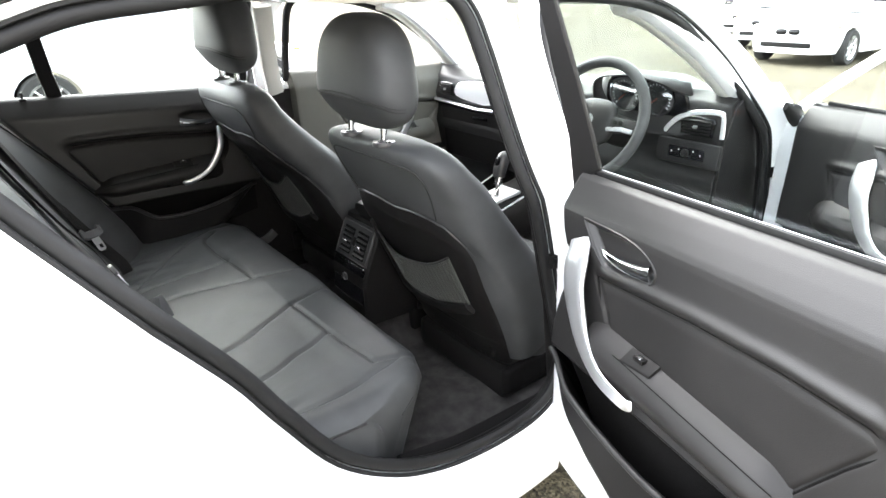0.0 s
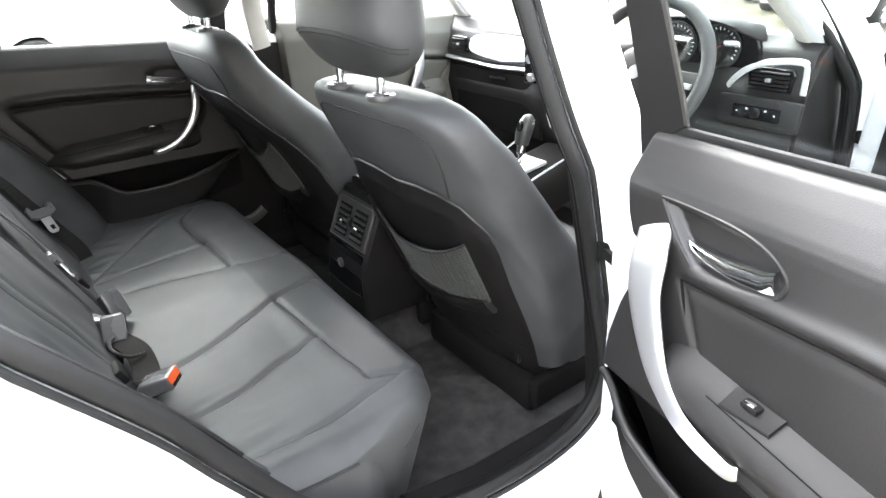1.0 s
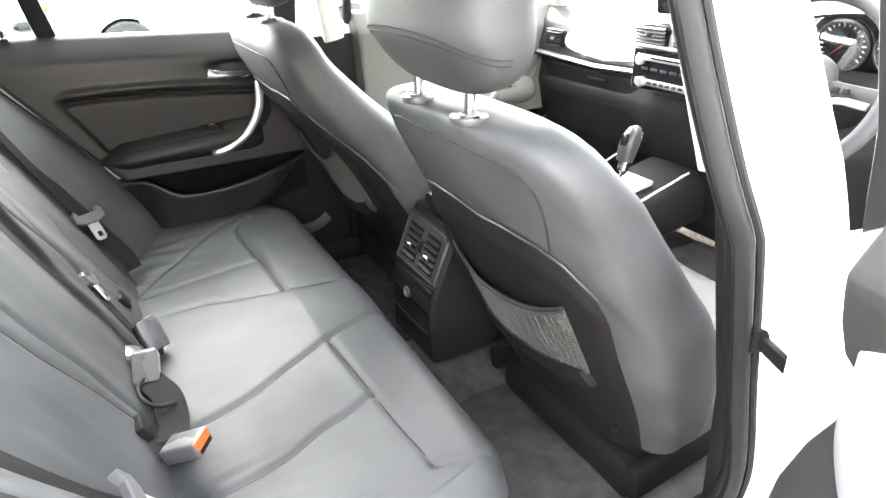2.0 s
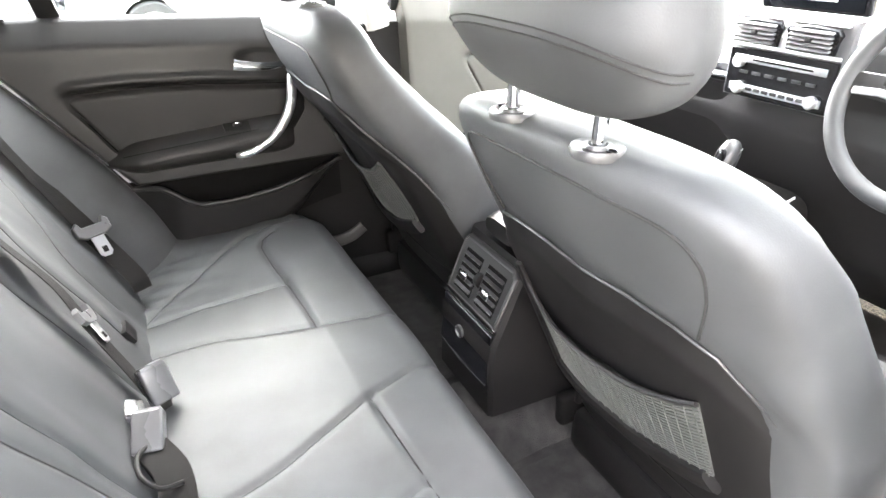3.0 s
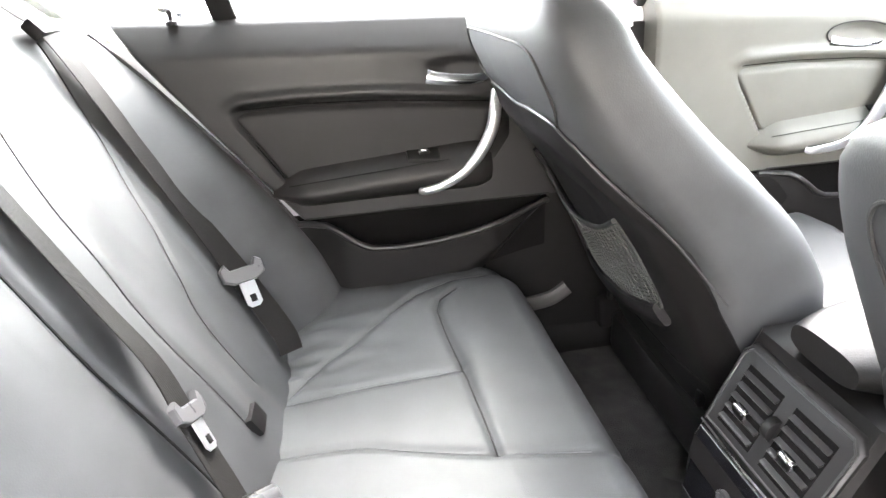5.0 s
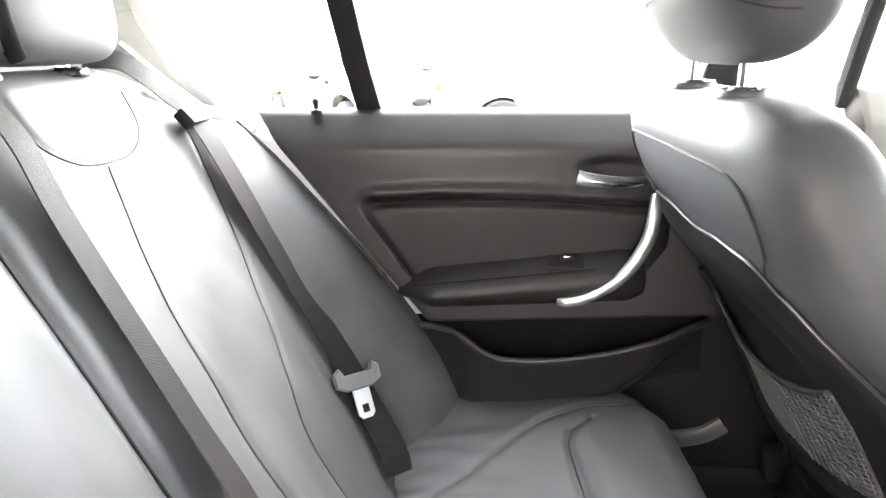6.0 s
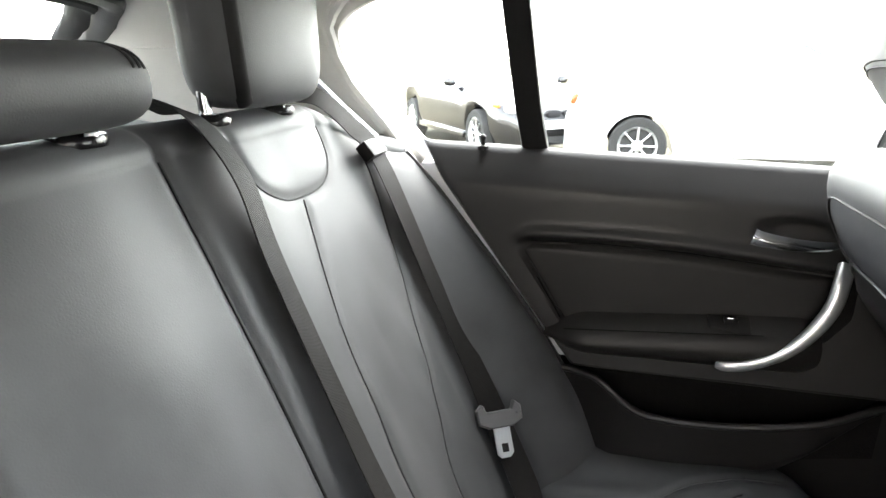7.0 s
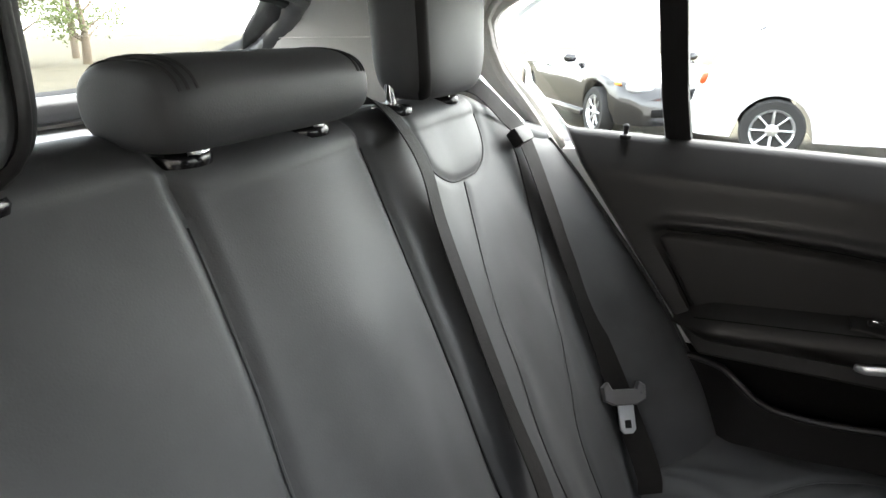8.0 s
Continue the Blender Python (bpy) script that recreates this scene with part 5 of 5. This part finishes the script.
part("tunnel_cover", one(tube, [(1.36, 0, 0.56), (1.60, 0, 0.585), (1.80, 0, 0.603), (1.95, 0, 0.63)], 0.115, 20, 0.085, up=(0, 0, 1), p=4), HARD, console)
part("gear_plate", one(box, (0.16, 0.105, 0.014), pose(1.71, -0.01, 0.688, 0, -7, 0), 0.006), ALU, console)
gear = thing("gear_selector", "chrome and black automatic gear selector", "gear lever", "", pose(1.70, -0.015, 0.69, 0, 10, 0))
part("stem", one(tube, [(0, 0, 0), (0.004, 0, 0.05), (0.0, 0, 0.09)], 0.015, 14, taper=lambda q: 1.3 - 0.4 * q), CHROME, gear)
part("knob", one(tube, [(0.0, 0, 0.075), (0.002, 0, 0.11), (0.008, 0, 0.138), (0.018, 0, 0.155), (0.026, 0, 0.159)], 0.021, 16, 0.019, up=(0, 1, 0), p=2.6, taper=lambda q: 0.75 + 0.5 * math.sin(math.pi * (0.2 + 0.75 * q))), BUCKLE, gear)
part("knob_ring", one(tube, [(-0.004, 0.0, 0.088), (0.004, 0.021, 0.12), (0.022, 0.02, 0.158), (0.022, -0.02, 0.158), (0.004, -0.021, 0.12)], 0.003, 6, loop=True), CHROME, gear)
part("knob_inlay", one(pad, 0.013, 0.006, 0.028, 0.0, 16, 10), GLOSS, gear).location = (-0.016, 0, 0.125)
ramp = thing("console_trim_strip", "pale aluminium trim strip along the console", "trim strip")
for s in (-1, 1):
    part("strip", one(tube, [(1.45, s * 0.10, 0.652), (1.65, s * 0.112, 0.672), (1.85, s * 0.125, 0.735)], 0.002, 8, 0.004), ALU, ramp)

dash = thing("dashboard", "black soft dashboard with pale aluminium trim and round vents", "dashboard")


def dash_point(s, v):
    y = lerp(-0.735, 0.735, s)
    hood = 0.085 * math.exp(-((y + 0.40) / 0.15) ** 4)
    mid = math.exp(-(y / 0.15) ** 4)
    side = step(-0.53, -0.62, y)
    prof = [(2.29, 1.035), (2.15, 1.098 + hood * 0.55 + 0.02 * side), (2.0 - 0.03 * mid - hood * 0.4 + 0.03 * side, 1.100 + hood * 0.75 + 0.02 * side), (1.955 - 0.05 * mid + hood * 0.1 + 0.03 * side, 1.062 + hood * 0.6 + 0.028 * side), (1.93 - 0.045 * mid + 0.035 * side, 0.985), (1.945 - 0.05 * mid + 0.02 * side, 0.93), (1.93 - 0.03 * mid, 0.86), (1.96, 0.72), (2.03, 0.55), (2.15, 0.42)]
    i = v * (len(prof) - 1)
    j = min(int(i), len(prof) - 2)
    (x0, z0), (x1, z1) = prof[j], prof[j + 1]
    return Vector((lerp(x0, x1, i - j), y, lerp(z0, z1, i - j)))


part("dash_body", one(grid, dash_point, 70, 54, back=(0.04, 0, -0.03)), SOFT, dash, sharp=60)
for s in (-1, 1):
    part("dash_end", one(plate, [(1.95, 0.98), (1.99, 1.085), (2.03, 1.112), (2.14, 1.10), (2.27, 1.03), (2.26, 0.34), (2.02, 0.34), (1.93, 0.70)], lambda a, b, h: Vector((a, s * (0.733 + h), b)), 0.012, 0.003), HARD, dash)
part("trim_panel", one(plate, smooth2([(0.13, 0.985), (0.14, 1.045), (0.30, 1.058), (0.48, 1.045), (0.50, 0.985), (0.32, 0.965)], 4), lambda a, b, h: Vector((1.938 + 0.03 * (a - 0.3) ** 2 - h, a, b)), 0.02, 0.006), ALU, dash, "pale brushed aluminium dash trim")
part("dash_ledge", one(tube, [(1.925, 0.12, 0.955), (1.92, 0.35, 0.945), (1.93, 0.66, 0.955)], 0.012, 8, 0.008), SATIN, dash)
part("glovebox_lid", one(plate, [(0.13, 0.70), (0.14, 0.93), (0.62, 0.93), (0.60, 0.70)], lambda a, b, h: Vector((1.945 - h + 0.12 * max(0.86 - b, 0), a, b)), 0.016, 0.006), HARD, dash)
part("glovebox_handle", one(box, (0.012, 0.09, 0.012), Matrix.Translation((1.925, 0.34, 0.905)), 0.004), GLOSS, dash)


def dash_vent(y, z, w, h, x, parent, slat_mat=HARD):
    v = part("vent_surround", one(plate, smooth2([(y - w, z - h), (y - w * 1.05, z), (y - w, z + h), (y + w, z + h), (y + w * 1.05, z), (y + w, z - h)], 2), lambda a, b, q: Vector((x - q, a, b)), 0.012, 0.003), GLOSS, parent)
    for i in range(5):
        part("vent_slat", one(box, (0.014, 2 * w * 0.9, 0.004), pose(x - 0.014, y, z + h * (-0.7 + 0.35 * i), 0, -20, 0), 0.001), slat_mat, v)
    part("vent_tab", one(box, (0.010, 0.014, 0.010), Matrix.Translation((x - 0.020, y, z)), 0.003), SATIN if slat_mat == HARD else HARD, v)


dash_vent(0.565, 1.01, 0.045, 0.028, 1.930, dash)
dash_vent(-0.652, 1.022, 0.052, 0.028, 1.955, dash)
# Solid box, near-black in place of the shade within this vent.
part("screen_vent", one(box, (0.030, 0.035, 0.006), pose(2.08, -0.665, 1.122, 0, 4, 0), 0.002), PIT, dash)
part("vent_arch", one(tube, spline([(1.945, -0.535, 0.978), (1.935, -0.570, 1.022), (1.93, -0.610, 1.052), (1.935, -0.666, 1.068), (1.945, -0.722, 1.070), (1.948, -0.732, 1.05), (1.95, -0.734, 0.995)], 6), 0.0045, 8, 0.008, up=(0, 0.3, 1)), ALU, dash)
for s in (-1, 1):
    dash_vent(s * 0.066 + 0.005, 1.075, 0.054, 0.026, 1.862, dash, BEZEL)
part("centre_bezel", one(plate, smooth2([(-0.135, 0.92), (-0.14, 1.10), (-0.12, 1.118), (0.13, 1.118), (0.15, 1.10), (0.145, 0.92)], 2), lambda a, b, h: Vector((1.884 - h, a, b)), 0.012, 0.004), BEZEL, dash)
for z in (1.042, 1.108):
    part("vent_band", one(box, (0.010, 0.262, 0.007), Matrix.Translation((1.868, 0.005, z)), 0.002), ALU, dash)
part("vent_post", one(box, (0.012, 0.024, 0.06), Matrix.Translation((1.866, 0.005, 1.075)), 0.003), ALU, dash)
stack = part("radio_panel", one(plate, [(-0.125, 0.925), (-0.127, 1.035), (0.137, 1.035), (0.135, 0.925)], lambda a, b, h: Vector((1.872 - h, a, b)), 0.009, 0.002), GLOSS, dash)
part("cd_slot", one(box, (0.004, 0.23, 0.016), Matrix.Translation((1.861, 0.005, 1.012)), 0.001), SATIN, stack)
# Flush box; the shade of the slot is put into its colour.
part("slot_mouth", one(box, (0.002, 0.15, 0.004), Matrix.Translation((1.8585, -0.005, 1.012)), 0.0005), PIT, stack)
part("key_strip", one(box, (0.003, 0.235, 0.018), Matrix.Translation((1.8618, 0.005, 0.945)), 0.001), SATIN, stack)
for y, z in ((0.095, 0.945), (-0.093, 0.947), (0.105, 1.005)):
    part("knob", one(lathe, [(0.014, 0.0), (0.0145, 0.012), (0.012, 0.016), (0.004, 0.016)], pose(1.863, y, z, 0, -90, 0), 20), SATIN, stack)
for i in range(7):
    part("radio_key", one(box, (0.004, 0.016, 0.008), Matrix.Translation((1.8598, -0.066 + 0.022 * i, 0.945)), 0.001), BUCKLE, stack)
for i in range(6):
    part("radio_key", one(box, (0.004, 0.022, 0.007), Matrix.Translation((1.861, -0.08 + 0.034 * i, 0.982)), 0.001), BUCKLE, stack)
screen = thing("display_screen", "black display screen standing on the dashboard", "screen", "", pose(1.93, 0.0, 1.125, 0, -12, 0))
part("casing", one(box, (0.022, 0.25, 0.105), Matrix.Translation((0, 0, 0.05)), 0.006), GLOSS, screen)
glass_face = part("screen_face", one(box, (0.002, 0.232, 0.088), Matrix.Translation((-0.0122, 0, 0.05)), 0.0005), SCREEN, screen)
for i in range(4):
    part("text_bar", one(box, (0.001, 0.075 - 0.012 * (i % 2), 0.007), Matrix.Translation((-0.0137, -0.02, 0.028 + 0.014 * i)), 0), MARK, glass_face)
part("symbol_ring", one(lathe, [(0.016, 0), (0.016, 0.001), (0.012, 0.001), (0.012, 0)], pose(-0.0135, 0.06, 0.05, 0, -90, 0), 24), MARK, glass_face)

# instruments behind the wheel
binnacle = thing("instrument_cluster", "pair of round black dials with white markings", "instruments", "", pose(1.925, -0.470, 1.097, 0, -14, 0))
part("dial_panel", one(plate, smooth2([(-0.15, -0.055), (-0.155, 0.0), (-0.125, 0.055), (-0.06, 0.07), (0.06, 0.07), (0.125, 0.055), (0.15, 0.0), (0.145, -0.055)], 4), lambda a, b, h: Vector((0.006 - h, a, b)), 0.012, 0.004), GLOSS, binnacle)
hood_line = spline([(0.02, -0.150, 0.030), (-0.02, -0.135, 0.050), (-0.05, -0.095, 0.078), (-0.055, 0.0, 0.092), (-0.05, 0.12, 0.072), (-0.03, 0.165, 0.02), (0.0, 0.17, -0.05)], 6)
part("cluster_hood", one(tube, hood_line, 0.005, 10, 0.022, up=(1, 0, 0), p=3), SOFT, binnacle)
for y in (0.07, -0.052):
    d = part("dial", one(lathe, [(0.056, 0), (0.058, 0.006), (0.053, 0.008), (0.051, 0.003), (0.002, 0.003)], pose(-0.006, y, 0, 0, -90, 0), 36), DIAL, binnacle)
    part("dial_ring", one(lathe, [(0.0565, 0.004), (0.0575, 0.009), (0.0535, 0.009), (0.053, 0.004)], pose(-0.006, y, 0, 0, -90, 0), 36), CHROME, d)
    for i in range(19):
        a = math.radians(-40 + 260 * i / 18)
        part("dial_mark", one(box, (0.0012, 0.002, 0.008 if i % 3 == 0 else 0.0045), Matrix.Translation((-0.0102, y + 0.045 * math.cos(a), 0.045 * math.sin(a))) @ Matrix.Rotation(a - math.pi / 2, 4, "X"), 0), MARK, d)
    part("needle", one(box, (0.0012, 0.0014, 0.034), Matrix.Translation((-0.0115, y + 0.012, -0.010)) @ Matrix.Rotation(math.radians(50), 4, "X"), 0), RED, d)
lights = thing("light_switch_panel", "black headlamp switch panel in the dashboard", "switch panel", "", pose(1.915, -0.652, 0.945, 0, 4, 0))
part("panel", one(box, (0.020, 0.21, 0.075), None, 0.008), SOFT, lights)
part("inset", one(box, (0.004, 0.12, 0.034), Matrix.Translation((-0.0105, 0, 0)), 0.0015), GLOSS, lights)
part("rotary_switch", one(lathe, [(0.012, 0), (0.012, 0.009), (0.009, 0.012), (0.002, 0.012)], pose(-0.0125, 0.0, 0.0, 0, -90, 0), 24), HARD, lights)
for i in range(5):
    part("key_mark", one(box, (0.001, 0.004, 0.003), Matrix.Translation((-0.0129, -0.048 + 0.024 * i, 0.008 * (i % 2))), 0), MARK, lights)

WM = pose(1.735, -0.41, 1.035, 0, -66, 0)
steer = thing("steering_wheel", "black leather three-spoke steering wheel with silver trim", "steering wheel", "", WM)
part("rim", one(tube, [(0.187 * math.cos(a), 0.187 * math.sin(a), 0) for a in [i * math.pi / 32 for i in range(64)]], 0.0165, 12, loop=True), LEATHER, steer)
part("hub", one(pad, 0.078, 0.075, 0.032, 0.0, 32, 14), SOFT, steer).location = (0, 0, -0.02)
part("badge", one(lathe, [(0.018, 0), (0.018, 0.003), (0.002, 0.004)], Matrix.Translation((0, 0, 0.012)), 24), SATIN, steer)
for a in (0, 180, 90):
    c, q = math.cos(radians(a + 90)), math.sin(radians(a + 90))
    part("spoke", one(tube, [(0.055 * c, 0.055 * q, -0.012), (0.12 * c, 0.12 * q, -0.010), (0.182 * c, 0.182 * q, 0)], 0.024, 10, 0.009, up=(0, 0, 1), p=3, taper=lambda k: 1.15 - 0.35 * k), SOFT, steer)
for s in (-1, 1):
    part("spoke_trim", one(tube, [(-0.018, s * 0.07, 0.0), (-0.012, s * 0.12, 0.004), (-0.016, s * 0.165, 0.006)], 0.007, 8, 0.004, up=(0, 0, 1)), SATIN, steer)
    for i in range(4):
        part("wheel_key", one(box, (0.012, 0.014, 0.004), Matrix.Translation((0.006 - 0.016 * (i % 2), s * (0.095 + 0.02 * (i // 2)), 0.003)), 0.0015), HARD, steer)
part("column", one(tube, [(0, 0, -0.04), (0.01, 0, -0.16), (0.02, 0, -0.24)], 0.06, 16, 0.05, up=(1, 0, 0)), HARD, steer)
for s in (-1, 1):
    part("stalk", one(tube, [(0.02, s * 0.04, -0.07), (0.02, s * 0.11, -0.065), (0.025, s * 0.165, -0.055)], 0.007, 8), SATIN, steer)


# ---------------------------------------------------------------- outside
ground = part("ground", one(grid, lambda s, v: Vector((lerp(-900, 900, s), lerp(-900, 900, v), 0)), 4, 4), GROUND)
tagged(ground, "gritty yellowish-grey car park ground", "ground", "", "structure")


# Unseen wall, added to cut the low sky light from the right.
behind = part("unseen_shade_wall", one(box, (60.0, 0.3, 3.2), Matrix.Translation((0, -4.75, 1.6)), 0.02), SHADE_WALL)
tagged(behind, "unseen plain wall added to block sky light from the right", "wall", "", "structure")


def parked_car(label, paint, m, roof=True, group="parked cars", panes=CARGLASS):
    """A parked car, 4.3 m long, its front towards +x."""
    t = thing("parked_car", label, "car", group, m)
    top = lambda x: table([(-2.15, 0.62), (-2.1, 0.80), (-1.95, 0.95), (-1.2, 0.98), (0.6, 0.95), (1.1, 0.88), (1.8, 0.76), (2.05, 0.66), (2.15, 0.52)], x)
    wide = lambda x: table([(-2.15, 0.62), (-2.0, 0.78), (-1.6, 0.865), (1.4, 0.865), (1.9, 0.78), (2.15, 0.58)], x)
    bm = bmesh.new()
    rings = []
    for i in range(61):
        x = lerp(-2.15, 2.15, i / 60)
        w, h = wide(x), top(x)
        lo = 0.22
        for cx in (-1.33, 1.36):
            if abs(x - cx) < 0.355:
                lo = max(lo, 0.315 + math.sqrt(0.36 ** 2 - (x - cx) ** 2) - 0.01)
        lo = min(lo, h - 0.08)
        sec = [(w * 0.93, lo), (w, lerp(lo, h, 0.3)), (w, lerp(lo, h, 0.62)), (w * 0.965, lerp(lo, h, 0.9)), (w * 0.88, h), (0, h + 0.025)]
        row = [Vector((x, y, z)) for y, z in sec] + [Vector((x, -y, z)) for y, z in reversed(sec[:-1])]
        row.append(Vector((x, 0, lo)))
        rings.append(row)
    loft(bm, rings)
    part("body", bm, paint, t)
    if roof:
        cab = lambda x: table([(-2.0, 0.97), (-1.75, 1.22), (-1.35, 1.40), (-0.5, 1.455), (0.15, 1.42), (0.55, 1.22), (1.02, 0.92)], x)
        bm = bmesh.new()
        rings = []
        for i in range(31):
            x = lerp(-1.98, 1.0, i / 30)
            h = max(cab(x), 0.935)
            f = (h - 0.93) / 0.52
            rings.append([Vector((x, y, z)) for y, z in ((-0.80, 0.93), (lerp(-0.80, -0.60, f), h - 0.03 * f), (lerp(-0.70, -0.5, f), h), (lerp(0.70, 0.5, f), h), (lerp(0.80, 0.60, f), h - 0.03 * f), (0.80, 0.93))])
        loft(bm, rings)
        cabin = part("cabin", bm, paint, t)
        for s in (-1, 1):
            for pts in ([(-1.55, 1.02), (-1.42, 1.30), (-0.95, 1.37), (-0.72, 1.38), (-0.72, 1.0)], [(-0.64, 1.0), (-0.64, 1.385), (-0.1, 1.375), (0.25, 1.28), (0.68, 1.0)]):
                part("side_window", one(plate, pts, lambda a, b, h: Vector((a, s * (0.803 - (b - 0.93) * 0.36 + h), b)), 0.012, 0.004), panes, cabin)
        part("windscreen", one(grid, lambda a, v: Vector((lerp(0.95, 0.26, v) + 0.025, lerp(-0.66, 0.66, a) * lerp(1, 0.82, v), lerp(0.965, 1.375, v) + 0.012)), 4, 4, back=(-0.03, 0, -0.03)), CARGLASS, cabin)
        part("rear_screen", one(grid, lambda a, v: Vector((lerp(-1.93, -1.52, v) - 0.02, lerp(-0.6, 0.6, a) * lerp(1, 0.85, v), lerp(1.04, 1.34, v) + 0.01)), 4, 4, back=(0.03, 0, -0.03)), CARGLASS, cabin)
    for s in (-1, 1):
        for x in (-1.33, 1.36):
            wheel(t, x, s * 0.765, 0.315, side=s, n=8)
        part("headlamp", one(pad, 0.17, 0.09, 0.065, -0.2, 24, 10), LAMP, t).location = (1.99, s * 0.56, 0.665)
        part("indicator", one(box, (0.10, 0.02, 0.03), pose(1.84, s * 0.775, 0.70, 0, 0, -20 * s), 0.006), AMBER, t)
        part("tail_lamp", one(pad, 0.12, 0.05, 0.07, 0.2, 20, 10), RED, t).location = (-2.05, s * 0.62, 0.82)
        part("door_mirror", one(pad, 0.09, 0.05, 0.06, 0, 20, 10), paint, t).location = (0.62, s * 0.92, 1.0 if roof else 0.96)
        part("door_handle", one(box, (0.18, 0.02, 0.025), Matrix.Translation((-0.45, s * 0.872, 0.82)), 0.008), paint, t)
        part("door_handle", one(box, (0.18, 0.02, 0.025), Matrix.Translation((-1.15, s * 0.872, 0.84)), 0.008), paint, t)
        part("sill_skirt", one(box, (1.9, 0.04, 0.08), Matrix.Translation((0.0, s * 0.845, 0.25)), 0.02), paint, t)
    for s in (-1, 1):
        part("grille", one(pad, 0.105, 0.03, 0.06, 0, 20, 10), GLOSS, t).location = (2.125, s * 0.12, 0.60)
    part("air_intake", one(box, (0.06, 0.95, 0.10), Matrix.Translation((2.135, 0, 0.37)), 0.03), HARD, t)
    part("number_plate", one(box, (0.012, 0.52, 0.11), Matrix.Translation((2.16, 0, 0.47)), 0.004), MARK, t, "plain white plate")
    return t


parked_car("white hatchback parked alongside across a gap", PAINT, pose(2.2, 7.55, 0, 0, 0, 1), panes=SKYGLASS)
parked_car("black convertible parked across the lane", BLACKPAINT, pose(-1.27, 9.14, 0, 0, 0, -54), roof=False)
for i, (x, y, rz, paint, col) in enumerate(((14.8, 3.75, 178, PAINT, "white"), (17.4, 5.6, 180, SILVERPAINT, "silver"), (20.0, 7.5, 181, PAINT, "white"), (22.6, 9.4, 182, BLACKPAINT, "black"), (25.2, 11.3, 182, PAINT, "white"), (27.8, 13.2, 183, SILVERPAINT, "silver"), (30.4, 15.1, 183, PAINT, "white"), (33.0, 17.0, 183, PAINT, "white"))):
    parked_car(col + " car in a row of parked cars", paint, pose(x, y, 0, 0, 0, rz), group="row of parked cars")


def tree(label, x, y, h, seed):
    rnd = random.Random(seed)
    t = thing("tree", label, "tree", "trees", pose(x, y, 0))
    part("trunk", one(tube, spline([(0, 0, 0), (0.1, 0.05, h * 0.3), (-0.05, 0.1, h * 0.55), (0.05, 0, h * 0.8)], 6), 0.22, 10, taper=lambda q: 1 - 0.75 * q), BARK, t)
    ends = []
    for i in range(9):
        a, z0 = rnd.uniform(0, 6.28), rnd.uniform(0.18, 0.65) * h
        r = rnd.uniform(0.18, 0.32) * h
        e = Vector((r * math.cos(a), r * math.sin(a), z0 + rnd.uniform(0.1, 0.3) * h))
        ends.append(e)
        part("limb", one(tube, [(0, 0, z0), e * 0.5 + Vector((0, 0, z0 * 0.5)), e], 0.07, 6, taper=lambda q: 1 - 0.8 * q), BARK, t)
    verts, faces = [], []
    for e in ends + [Vector((0, 0, h * 0.85)), Vector((0, 0, h * 0.7))]:
        for c in range(5):
            cc = e + Vector((rnd.gauss(0, 0.10), rnd.gauss(0, 0.10), rnd.gauss(0, 0.07))) * h
            for k in range(70):
                p = cc + Vector((rnd.gauss(0, 1), rnd.gauss(0, 1), rnd.gauss(0, 0.8))) * 0.05 * h
                d = Vector((rnd.gauss(0, 1), rnd.gauss(0, 1), rnd.gauss(0, 1))).normalized()
                n = d.orthogonal().normalized()
                b = len(verts)
                L2 = rnd.uniform(0.07, 0.15)
                verts += [p, p + d * L2 * 0.5 + n * L2 * 0.35, p + d * L2, p + d * L2 * 0.5 - n * L2 * 0.35]
                faces.append((b, b + 1, b + 2, b + 3))
    me = bpy.data.meshes.new("crown")
    me.from_pydata(verts, [], faces)
    me.materials.append(LEAF)
    crown = tagged(new("crown", me), "loose crown of small leaves", kind="stuff")
    crown.parent = t


for i, (x, y, h) in enumerate(((-27, 15.2, 5.2), (-30, 4, 9), (-26, 17.8, 4.6), (-33, 22, 9), (-28, -6, 8))):
    tree("leafy green and yellow tree at the edge of the car park", x, y, h, i + 1)
